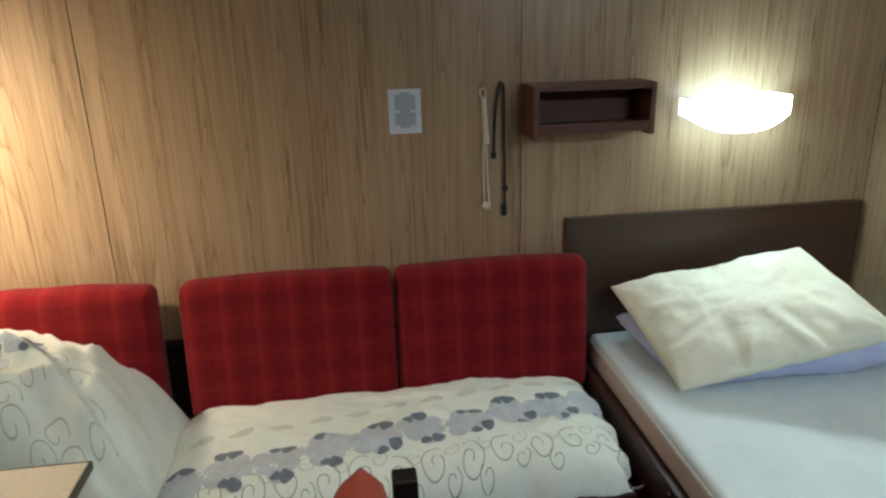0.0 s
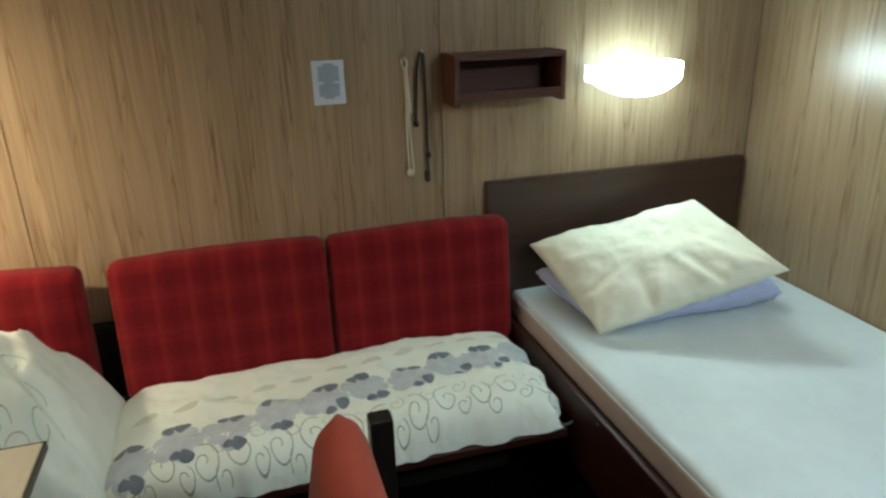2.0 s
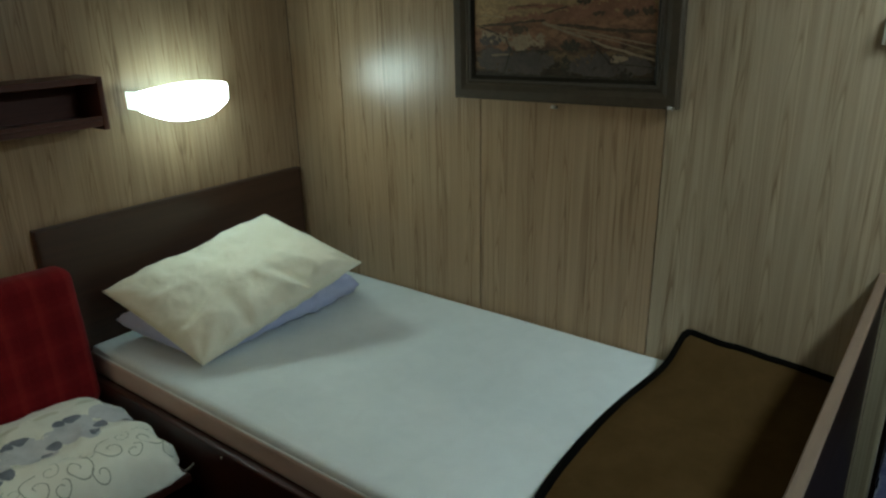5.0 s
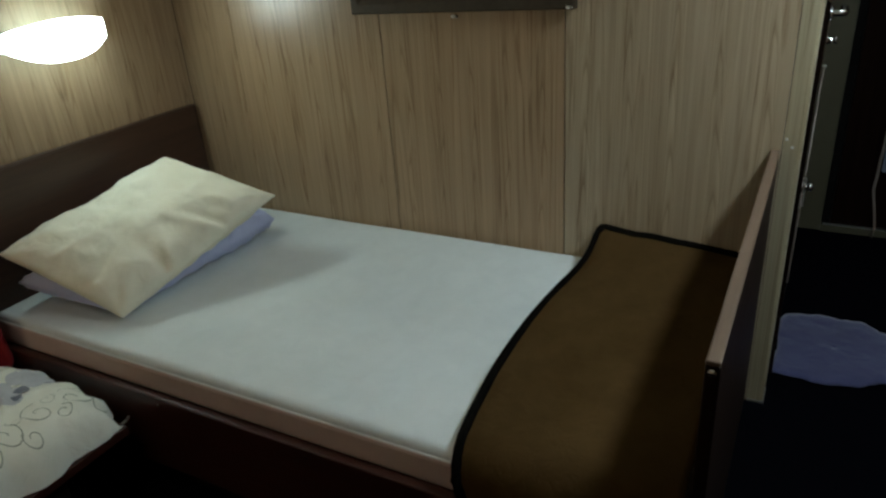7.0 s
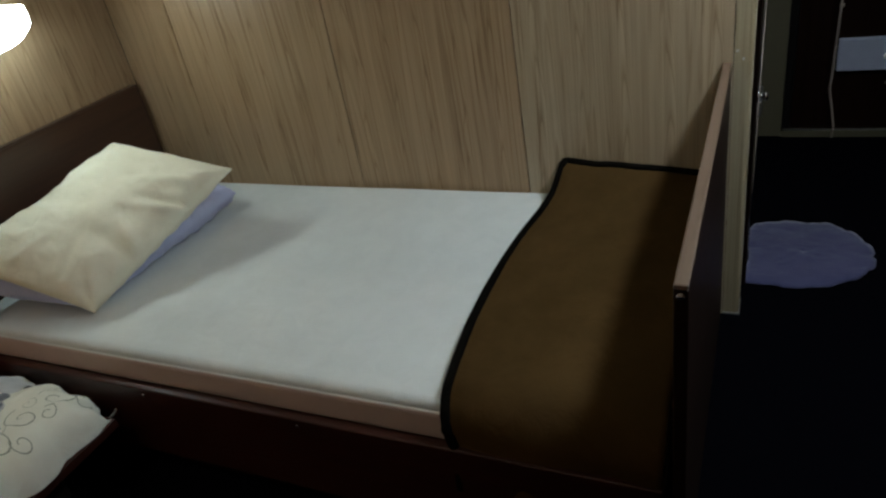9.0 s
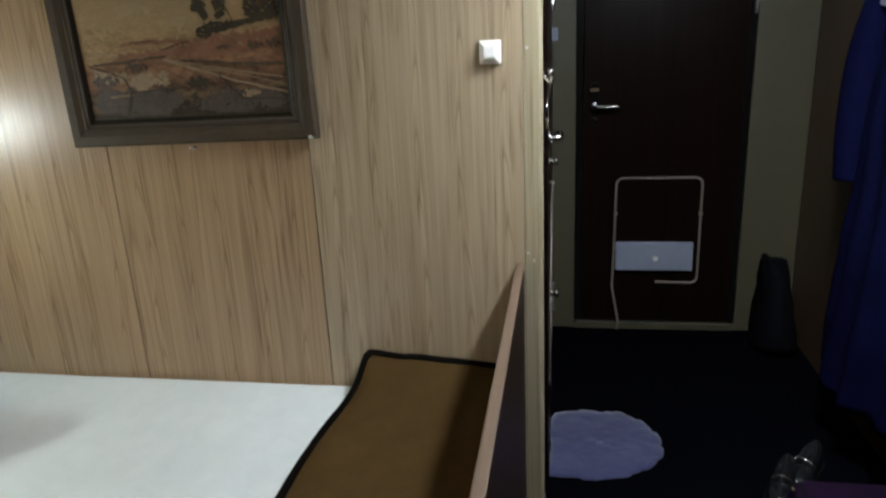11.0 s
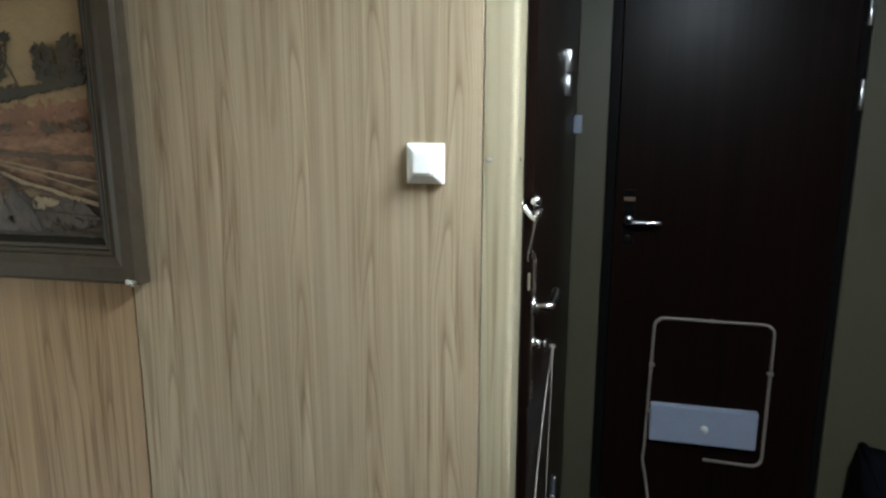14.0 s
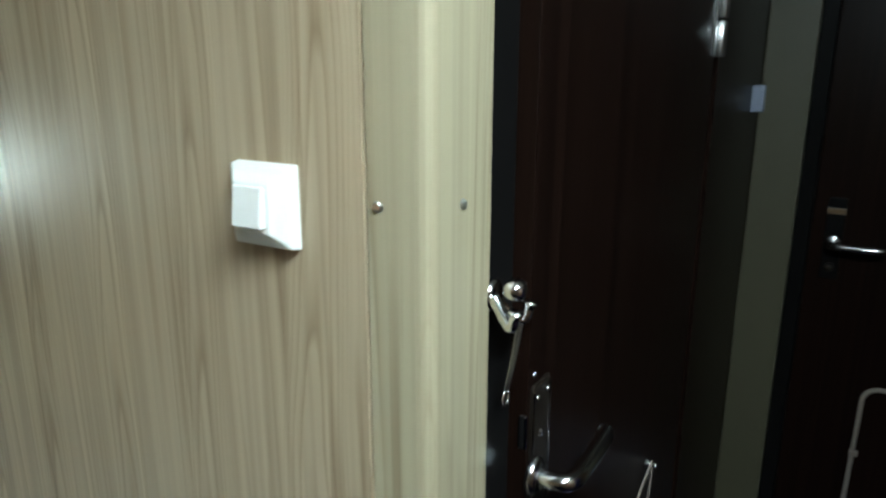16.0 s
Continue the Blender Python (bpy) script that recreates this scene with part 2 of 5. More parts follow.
SHELFWOOD = wood("shelf_mahogany", (0.045, 0.012, 0.007), (0.100, 0.028, 0.016), (0.150, 0.046, 0.026), (0.7, 14, 14), (0.4, 0.55))
BACKING = plain("wall_backing", (0.05, 0.04, 0.03), 0.8)
STEEL = plain("grey_green_frame_paint", (0.080, 0.072, 0.044), 0.45, var=0.08, scale=18, bumps=0.05)
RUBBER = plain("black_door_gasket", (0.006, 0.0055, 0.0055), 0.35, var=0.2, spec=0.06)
CHROME = plain("polished_chrome", (0.80, 0.80, 0.80), 0.14, 1.0, 0.05, 40, 0.02)
BRUSHED = plain("brushed_steel", (0.55, 0.55, 0.54), 0.3, 1.0, 0.1, 60, 0.04)
WHITE = plain("white_switch_plastic", (0.80, 0.80, 0.76), 0.32, var=0.03, bumps=0.02)
GREYPLASTIC = plain("grey_white_vent_plastic", (0.27, 0.30, 0.38), 0.4, var=0.06, scale=25, bumps=0.05)
CEILPAINT = plain("ceiling_paint", (0.62, 0.58, 0.50), 0.6, var=0.04)
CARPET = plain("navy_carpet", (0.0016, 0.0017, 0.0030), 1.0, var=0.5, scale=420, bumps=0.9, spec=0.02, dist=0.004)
RUGCLOTH = cloth("lavender_towelling", (0.042, 0.045, 0.105), (0.062, 0.066, 0.140), 500, 1.0, 0.5, 0.5, 9)
SHEET = cloth("white_cotton_sheet", (0.60, 0.65, 0.65), (0.725, 0.775, 0.770), 1200, 0.85, 0.15, 0.14, 2.0)
# pinkish side of the sheet, darkened in colour because it lies in shade
MATSIDE = cloth("shaded_sheet_side", (0.46, 0.35, 0.31), (0.54, 0.42, 0.37), 900, 0.9, 0.2, 0.12, 3)
PILLOWCREAM = cloth("cream_pillowcase", (0.80, 0.765, 0.60), (0.88, 0.845, 0.69), 1200, 0.8, 0.1, 0.6, 4)
PILLOWBLUE = cloth("pale_blue_pillowcase", (0.42, 0.46, 0.68), (0.52, 0.56, 0.76), 1200, 0.85, 0.2, 0.3, 4)
BLANKET = cloth("olive_brown_wool", (0.050, 0.028, 0.010), (0.082, 0.047, 0.018), 500, 1.0, 0.0, 0.35, 5)
BINDING = cloth("black_wool_binding", (0.003, 0.003, 0.0025), (0.006, 0.005, 0.004), 500, 1.0, 0.0, 0.3, 8)
DUVET = cloth("white_printed_cotton", (0.77, 0.78, 0.68), (0.87, 0.88, 0.78), 1200, 0.85, 0.1, 0.7, 4)
PETALGREY = cloth("grey_petal_print", (0.44, 0.46, 0.48), (0.60, 0.62, 0.63), 1200, 0.85, 0.2, 0.2, 25)
PETALBLUE = cloth("slate_petal_print", (0.12, 0.135, 0.165), (0.22, 0.245, 0.285), 1200, 0.85, 0.2, 0.2, 25)
PRINTLINE = cloth("grey_green_line_print", (0.30, 0.33, 0.26), (0.38, 0.41, 0.33), 1200, 0.85, 0.2, 0.1, 10)
PRINTFAINT = cloth("faint_green_line_print", (0.46, 0.49, 0.40), (0.54, 0.57, 0.48), 1200, 0.85, 0.2, 0.1, 10)
PRINTPALE = cloth("pale_cream_print", (0.62, 0.62, 0.49), (0.68, 0.68, 0.56), 1200, 0.85, 0.2, 0.1, 10)
DENIM = cloth("blue_patterned_cotton", (0.08, 0.11, 0.22), (0.30, 0.34, 0.44), 900, 0.9, 0.2, 0.35, 14)
PLAID = plaid("red_plaid_wool")
CHAIRRED = cloth("brick_red_upholstery", (0.25, 0.040, 0.024), (0.31, 0.056, 0.034), 700, 0.95, 0.05, 0.15, 6)
BLACKWOOD = plain("black_stained_wood", (0.011, 0.008, 0.006), 0.38, var=0.25, scale=40, spec=0.25)
LAMINATE = plain("cream_table_laminate", (0.66, 0.58, 0.44), 0.3, var=0.04, scale=60, bumps=0.02)
TABLEEDGE = plain("dark_table_edging", (0.06, 0.05, 0.03), 0.5)
FRAMEWOOD = wood("grey_brown_picture_frame", (0.040, 0.028, 0.017), (0.060, 0.043, 0.027), (0.080, 0.059, 0.038), (10, 10, 10), (0.5, 0.65), 1.0, 0.22)
FRAMEDARK = plain("dark_frame_slip", (0.018, 0.013, 0.009), 0.55, var=0.2, spec=0.12)
FRAMELINE = plain("pale_frame_bead", (0.085, 0.070, 0.052), 0.5, var=0.1, spec=0.2)
OIL = painting("oil_painting")
OILDARK = plain("oil_paint_dark_green", (0.046, 0.036, 0.022), 0.6, var=0.4, scale=120, bumps=0.3, spec=0.2)
OILGREY = plain("oil_paint_grey_brown", (0.0806, 0.052, 0.0312), 0.6, var=0.4, scale=90, bumps=0.3, spec=0.2)
OILSKY = plain("oil_paint_pale_sky", (0.33, 0.235, 0.132), 0.6, var=0.15, scale=110, bumps=0.3, spec=0.2)
OILPINK = plain("oil_paint_dusty_red", (0.217, 0.1036, 0.0602), 0.6, var=0.35, scale=100, bumps=0.3, spec=0.2)
OILSTONE = plain("oil_paint_stone_grey", (0.088, 0.068, 0.056), 0.6, var=0.4, scale=90, bumps=0.3, spec=0.2)
OILPALE = plain("oil_paint_pale_ochre", (0.285, 0.205, 0.128), 0.6, var=0.3, scale=110, bumps=0.3, spec=0.2)
PAPER = plain("printed_notice_paper", (0.62, 0.66, 0.72), 0.55, var=0.05, scale=40, bumps=0.04)
INK = plain("grey_print", (0.34, 0.38, 0.46), 0.6, var=0.2)
CREAMCORD = plain("cream_plastic_cord", (0.62, 0.54, 0.42), 0.45, var=0.06)
BLACKCORD = plain("black_cord", (0.012, 0.011, 0.010), 0.5, var=0.2)
BEIGECORD = plain("beige_cable", (0.22, 0.18, 0.15), 0.5, var=0.1)
ROBE = cloth("navy_terry_cloth", (0.0022, 0.0028, 0.017), (0.004, 0.005, 0.030), 350, 1.0, 0.0, 0.6, 8)
ROBETRIM = cloth("pale_cloth", (0.2, 0.21, 0.3), (0.28, 0.29, 0.38), 600, 0.9, 0.3, 0.3, 8)
BAGBLACK = cloth("black_nylon", (0.003, 0.003, 0.004), (0.007, 0.007, 0.009), 500, 0.7, 0.0, 0.5, 8)
PURPLE = cloth("dark_purple_nylon", (0.008, 0.0035, 0.011), (0.013, 0.0055, 0.017), 600, 0.6, 0.0, 0.4, 8)
SHOE = plain("black_patent_leather", (0.010, 0.010, 0.011), 0.14, var=0.2, scale=45, bumps=0.35)
SCONCEGLASS = glow("lit_opal_glass", (0.80, 1.0, 0.98), SCONCE_GLOW)
SIDEGLASS = glow("dim_frosted_lamp_side", (0.80, 1.0, 0.98), 1.6)
TUBEGLASS = glow("lit_fluorescent_tube", (0.60, 0.97, 1.15), TUBE_GLOW)
LAMPMETAL = plain("white_lamp_metal", (0.62, 0.62, 0.58), 0.45, 0.0, 0.08, 40, 0.03)
WARMGLASS = glow("lit_reading_bulb", (1.0, 0.84, 0.60), WARM_GLOW)
CEILGLASS = glow("lit_ceiling_diffuser", (0.82, 1.0, 1.10), CEILING_GLOW)
SOFAGLASS = glow("lit_ceiling_diffuser_warm", (0.97, 0.95, 0.80), SOFA_GLOW)


# ---- mesh helpers ----
def part(name, bm, mat, parent=None, label="", smooth=False, kind=""):
    me = bpy.data.meshes.new(name)
    bmesh.ops.recalc_face_normals(bm, faces=bm.faces)
    if smooth:
        for f in bm.faces:
            f.smooth = True
    bm.to_mesh(me)
    bm.free()
    me.materials.append(mat)
    ob = new(name, me)
    if parent:
        ob.parent = parent
        if parent.type == "EMPTY":
            ob.matrix_parent_inverse = Matrix.Translation(-parent.location)
    return tagged(ob, label=label, kind=kind)


def thing(name, base, label, category, group="", kind=""):
    ob = new(name)
    ob.location, ob.empty_display_size = base, 0.05
    return tagged(ob, label, category, group, kind)


def box(x0, x1, y0, y1, z0, z1, bev=0.0, bm=None, seg=2):
    bm = bm or bmesh.new()
    m = Matrix.Translation(((x0 + x1) / 2, (y0 + y1) / 2, (z0 + z1) / 2)) @ Matrix.Diagonal((x1 - x0, y1 - y0, z1 - z0, 1))
    vs = bmesh.ops.create_cube(bm, size=1, matrix=m)["verts"]
    if bev:
        es = {e for v in vs for e in v.link_edges}
        bmesh.ops.bevel(bm, geom=list(es), offset=bev, segments=seg, affect="EDGES", profile=0.5)
    return bm


def tube(points, r, n=8, bm=None, smooth_steps=0, taper=None):
    """A round cord along points; corners may be rounded first."""
    bm = bm or bmesh.new()
    pts = [Vector(p) for p in points]
    for _ in range(smooth_steps):
        q = [pts[0]]
        for a, b in zip(pts, pts[1:]):
            q += [a.lerp(b, 0.25), a.lerp(b, 0.75)]
        pts = q + [pts[-1]]
    rings, up = [], Vector((0.31, 0.52, 0.79))
    for i, p in enumerate(pts):
        d = (pts[min(i + 1, len(pts) - 1)] - pts[max(i - 1, 0)]).normalized()
        a = d.cross(up).normalized()
        b = d.cross(a)
        k = r * (taper(i / (len(pts) - 1)) if taper else 1)
        rings.append([bm.verts.new(p + k * (math.cos(2 * math.pi * j / n) * a + math.sin(2 * math.pi * j / n) * b)) for j in range(n)])
    for A, B in zip(rings, rings[1:]):
        for j in range(n):
            bm.faces.new((A[j], A[(j + 1) % n], B[(j + 1) % n], B[j]))
    bm.faces.new(rings[0])
    bm.faces.new(rings[-1][::-1])
    return bm


def lathe(profile, base, axis, n=20, bm=None):
    """Turns (radius, height) pairs round an axis that starts at base."""
    bm = bm or bmesh.new()
    axis = Vector(axis).normalized()
    a = axis.orthogonal().normalized()
    b = axis.cross(a)
    rings = [[bm.verts.new(Vector(base) + h * axis + max(r, 1e-4) * (math.cos(2 * math.pi * j / n) * a + math.sin(2 * math.pi * j / n) * b)) for j in range(n)] for r, h in profile]
    for A, B in zip(rings, rings[1:]):
        for j in range(n):
            bm.faces.new((A[j], A[(j + 1) % n], B[(j + 1) % n], B[j]))
    bm.faces.new(rings[0])
    bm.faces.new(rings[-1][::-1])
    return bm


def closed(top, under, nu, nv):
    """A solid between two sheets of (u, v) that share their border cells."""
    bm = bmesh.new()
    A = [[bm.verts.new(top(i / nu, j / nv)) for j in range(nv + 1)] for i in range(nu + 1)]
    B = [[bm.verts.new(under(i / nu, j / nv)) for j in range(nv + 1)] for i in range(nu + 1)]
    for i in range(nu):
        for j in range(nv):
            bm.faces.new((A[i][j], A[i + 1][j], A[i + 1][j + 1], A[i][j + 1]))
            bm.faces.new((B[i][j], B[i][j + 1], B[i + 1][j + 1], B[i + 1][j]))
    for i in range(nu):
        bm.faces.new((A[i][0], B[i][0], B[i + 1][0], A[i + 1][0]))
        bm.faces.new((A[i][nv], A[i + 1][nv], B[i + 1][nv], B[i][nv]))
    for j in range(nv):
        bm.faces.new((A[0][j], A[0][j + 1], B[0][j + 1], B[0][j]))
        bm.faces.new((A[nu][j], B[nu][j], B[nu][j + 1], A[nu][j + 1]))
    return bm


def fbm(x, y, z=0.0, k=1.0):
    return noise.fractal(Vector((x * k, y * k, z)), 1.0, 2.1, 4)


# creases of a pillowcase: from (u, v) to (u, v), height and width
FOLDS = ((0.30, 0.04, 0.36, 0.34, -0.014, 0.030), (0.36, 0.06, 0.46, 0.28, 0.012, 0.028), (0.62, 0.05, 0.55, 0.36, 0.014, 0.030), (0.68, 0.05, 0.63, 0.30, -0.014, 0.026), (0.80, 0.10, 0.74, 0.40, 0.011, 0.030),
         (0.10, 0.30, 0.34, 0.42, -0.010, 0.035), (0.12, 0.62, 0.40, 0.55, 0.009, 0.040), (0.48, 0.96, 0.50, 0.60, -0.012, 0.050), (0.90, 0.85, 0.66, 0.62, 0.009, 0.040))


def pillow_mesh(fl, fr, bl, br, puff, seed, crease=0.012, pull=0.03, square=4.4):
    """A stuffed case between four corners: pinched seams, drawn-in sides, creases that run from the corners."""
    fl, fr, bl, br = (Vector(c) for c in (fl, fr, bl, br))
    up = ((fr - fl).cross(bl - fl)).normalized()
    cx = (fl + fr + bl + br) / 4

    def mid(u, v):
        p = fl.lerp(fr, u).lerp(bl.lerp(br, u), v)
        w = (1 - abs(2 * u - 1) ** 2) * abs(2 * v - 1) ** 3 + (1 - abs(2 * v - 1) ** 2) * abs(2 * u - 1) ** 3
        return p + (cx - p) * w * pull * 2.2

    def body(u, v, side):
        a, b = 1 - abs(2 * u - 1) ** square, 1 - abs(2 * v - 1) ** square
        full = (max(a, 0) * max(b, 0)) ** 0.5 * (0.80 + 0.20 * math.sin(math.pi * u) * math.sin(math.pi * v))
        r = fbm(u * 3 + seed, v * 2.2 - seed, side, 1.6)
        ridge = abs(noise.noise(Vector((u * 7 + seed, v * 3.2, seed)))) * (1.0 - full * 0.5)
        seam = 0.004
        fold = 0.007 * noise.noise(Vector((u * 2.6 + v * 1.8 + seed, v * 5.5 - u * 2 + seed, seed * 2))) * min(1, full * 1.6)
        for u0, v0, u1, v1, amp, wide in FOLDS:
            amp *= 1.5
            k = min(1, max(0, ((u - u0) * (u1 - u0) + (v - v0) * (v1 - v0)) / ((u1 - u0) ** 2 + (v1 - v0) ** 2)))
            off = math.hypot(u - u0 - k * (u1 - u0), v - v0 - k * (v1 - v0))
            fold += amp * math.exp(-(off / wide) ** 2) * (1 - 0.7 * k) * min(1, full * 2) * (side > 0)
        fold -= 0.042 * math.exp(-((u - 0.52) / 0.13) ** 2) * max(0, v - 0.35) * min(1, full * 2) * (side > 0)
        for cu, cv, w in ((0, 0, 0.9), (1, 0, 1.2), (0, 1, 0.7), (1, 1, 0.7)):
            du, dv = abs(u - cu), abs(v - cv) * 0.8
            dist = math.hypot(du, dv)
            fold += 0.007 * w * math.sin(math.atan2(dv, du) * 11 + seed + 2 * noise.noise(Vector((dist * 5, seed, cu + 2 * cv)))) * math.exp(-dist / 0.22) * min(1, full * 1.8)
        gather = 0.0045 * math.sin(u * 46 + 6 * fbm(v * 2, u, seed)) * max(0, 1 - min(v, 1 - v) * 7) * min(1, full * 3)
        return mid(u, v) + up * side * (seam + puff * full + crease * r * min(1, full * 2.2) - crease * 0.9 * ridge * min(1, full * 3) + fold + gather)

    return closed(lambda u, v: body(u, v, 1), lambda u, v: body(u, v, -1), 72, 52)


def slab_cushion(x0, x1, y0, y1, z0, z1, r, seed, puff=0.012, lean=0.0):
    """An upholstered block: rounded edges and a slightly swollen face."""
    bm = box(x0, x1, y0, y1, z0, z1)
    bmesh.ops.bevel(bm, geom=list(bm.edges), offset=r, segments=4, affect="EDGES", profile=0.5)
    long_edges = [e for e in bm.edges if e.calc_length() > 0.12]
    bmesh.ops.subdivide_edges(bm, edges=long_edges, cuts=14, use_grid_fill=True)
    for v in bm.verts:
        u, w = (v.co.x - x0) / (x1 - x0), (v.co.z - z0) / (z1 - z0)
        k = max(0, 1 - abs(2 * u - 1) ** 2.5) * max(0, 1 - abs(2 * w - 1) ** 2.5)
        out = -1 if v.co.y < (y0 + y1) / 2 else 0.2
        v.co.y += out * puff * k + 0.006 * fbm(v.co.x * 3 + seed, v.co.z * 3, seed)
        v.co.z += 0.005 * fbm(v.co.x * 4 + seed, 0.3, seed) + 0.006 * math.sin(math.pi * u) * (1 if w > 0.5 else 0)
        v.co.y += lean * (w - 0.5)
    return bm


# ---- the setting ----
def structure(name, bm, mat, label):
    return tagged(part(name, bm, mat), label, kind="structure")


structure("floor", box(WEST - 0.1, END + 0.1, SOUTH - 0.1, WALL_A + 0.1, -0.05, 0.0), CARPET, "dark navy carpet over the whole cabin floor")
structure("ceiling", box(WEST - 0.1, END + 0.1, SOUTH - 0.1, WALL_A + 0.1, CEIL, CEIL + 0.06), CEILPAINT, "plain off-white cabin ceiling")
wall_north = structure("wall_north", box(WEST - 0.1, WALL_B + 0.1, WALL_A + 0.012, WALL_A + 0.08, 0, CEIL), BACKING, "wall clad in upright oak laminate panels behind the sofa")
wall_east = structure("wall_east", box(WALL_B + 0.012, WALL_B + 0.07, CORNER + 0.012, WALL_A + 0.012, 0, CEIL), BACKING, "wall clad in upright oak laminate panels along the bed")
structure("wall_west", box(WEST - 0.08, WEST, SOUTH, WALL_A + 0.012, 0, CEIL), WALL, "oak laminate wall")
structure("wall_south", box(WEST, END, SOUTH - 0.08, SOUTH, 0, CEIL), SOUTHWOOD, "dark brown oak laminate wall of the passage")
for x0, x1 in ((WEST, -0.6865), (-0.6835, 0.6365), (0.6395, WALL_B)):
    part("panel", box(x0, x1, WALL_A, WALL_A + 0.0118, 0.0, CEIL, 0.0012, seg=1), WALL, wall_north)
for y0, y1 in ((2.2175, WALL_A - 0.001), (1.5615, 2.2145), (0.9235, 1.5585), (0.3125, 0.9205)):
    part("panel", box(WALL_B, WALL_B + 0.0118, y0, y1, 0.0, CEIL, 0.0012, seg=1), WALLPALE if y1 < 1 else WALL, wall_east)

# the corner post of the passage: rounded outer edge, short return towards the bathroom door
bm = bmesh.new()
outline = [(WALL_B, 0.3105), (WALL_B, CORNER + 0.012)]
outline += [(WALL_B + 0.012 * (1 - math.cos(a)), CORNER + 0.012 * (1 - math.sin(a))) for a in [math.pi / 2 * k / 5 for k in range(6)]]
outline += [(1.986, CORNER), (1.986, 0.3105)]
lo = [bm.verts.new((x, y, 0.0)) for x, y in outline]
hi = [bm.verts.new((x, y, CEIL)) for x, y in outline]
for i in range(len(outline)):
    j = (i + 1) % len(outline)
    bm.faces.new((lo[i], lo[j], hi[j], hi[i]))
bm.faces.new(lo[::-1])
bm.faces.new(hi)
post = structure("trim", bm, TRIM, "oak laminate corner post with screws, beside the passage")
part("base_trim", box(WALL_B - 0.0025, 1.9865, CORNER - 0.0025, 0.3100, 0.0, 0.010, 0.001), BRUSHED, post, "thin metal strip at the post's foot")
for x, y, z, nx, ny in ((WALL_B, 0.302, 1.429, -1, 0), (WALL_B, 0.303, 0.868, -1, 0), (WALL_B, 0.287, 0.846, -1, 0), (1.945, CORNER, 1.428, 0, -1)):
    part("screw", lathe([(0.0038, 0), (0.0038, 0.001), (0.0025, 0.0022)], (x, y, z), (nx, ny, 0), 10), BRUSHED, post, "small dull screw head")

# passage: the wall with the bathroom door
LEAF0, LEAF1, LEAFTOP = 2.041, 2.722, 1.98
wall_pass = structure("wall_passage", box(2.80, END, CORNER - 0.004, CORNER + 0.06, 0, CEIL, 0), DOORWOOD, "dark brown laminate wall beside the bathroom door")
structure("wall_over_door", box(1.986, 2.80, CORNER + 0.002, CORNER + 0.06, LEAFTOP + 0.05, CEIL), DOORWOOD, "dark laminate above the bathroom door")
# black sheet closes the opening, the gap's shade put into its colour
structure("wall_behind_door", box(1.986, 2.80, CORNER + 0.05, CORNER + 0.11, 0, LEAFTOP + 0.05), RUBBER, "black sheet standing for the dark gap behind the bathroom door")
door_1 = thing("door_1", (2.72, CORNER, 0), "dark brown wood-grain bathroom door with chrome fittings, shut", "door", kind="structure")
for a, b, z0, z1 in ((1.9865, 2.035, 0, LEAFTOP + 0.05), (2.728, 2.7995, 0, LEAFTOP + 0.05), (2.035, 2.728, LEAFTOP + 0.006, LEAFTOP + 0.05)):
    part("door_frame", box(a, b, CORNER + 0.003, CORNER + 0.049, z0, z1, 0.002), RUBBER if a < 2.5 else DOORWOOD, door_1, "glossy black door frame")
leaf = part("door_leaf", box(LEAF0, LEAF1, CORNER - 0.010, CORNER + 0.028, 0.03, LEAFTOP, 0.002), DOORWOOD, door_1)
for z in (1.59, 0.42):
    hinge = part("hinge", lathe([(0.008, 0), (0.009, 0.002), (0.009, 0.054), (0.008, 0.056)], (2.731, CORNER - 0.016, z), (0, 0, 1), 14), BRUSHED, door_1, "brushed steel door hinge", True)
    part("hinge_pin", lathe([(0.008, 0), (0.009, 0.002), (0.009, 0.050), (0.006, 0.054)], (2.731, CORNER - 0.016, z - 0.058), (0, 0, 1), 14), BRUSHED, hinge, "", True)
    part("hinge_leaf", box(2.700, 2.722, CORNER - 0.013, CORNER - 0.0102, z - 0.056, z + 0.056), BRUSHED, hinge)
part("lock_plate", box(2.046, 2.084, CORNER - 0.0135, CORNER - 0.0102, 0.985, 1.255, 0.003), BLACKWOOD, leaf, "dark lock plate")


def lever(x, y, z, out, along, length, parent, mat, reach=0.046):
    """A door lever: rose, neck and a bar that bends along the door."""
    o, a = Vector(out), Vector(along)
    p = Vector((x, y, z))
    handle = part("handle", tube([p + o * 0.004, p + o * (reach - 0.006), p + o * reach + a * 0.010, p + o * (reach + 0.001) + a * 0.035, p + o * reach + a * length, p + o * (reach - 0.006) + a * (length + 0.006)], 0.0085, 12, smooth_steps=2), mat, parent, "chrome lever handle", True)
    part("rose", lathe([(0.017, 0), (0.018, 0.002), (0.018, 0.006), (0.013, 0.009)], p, o, 20), mat, handle, "", True)
    return handle


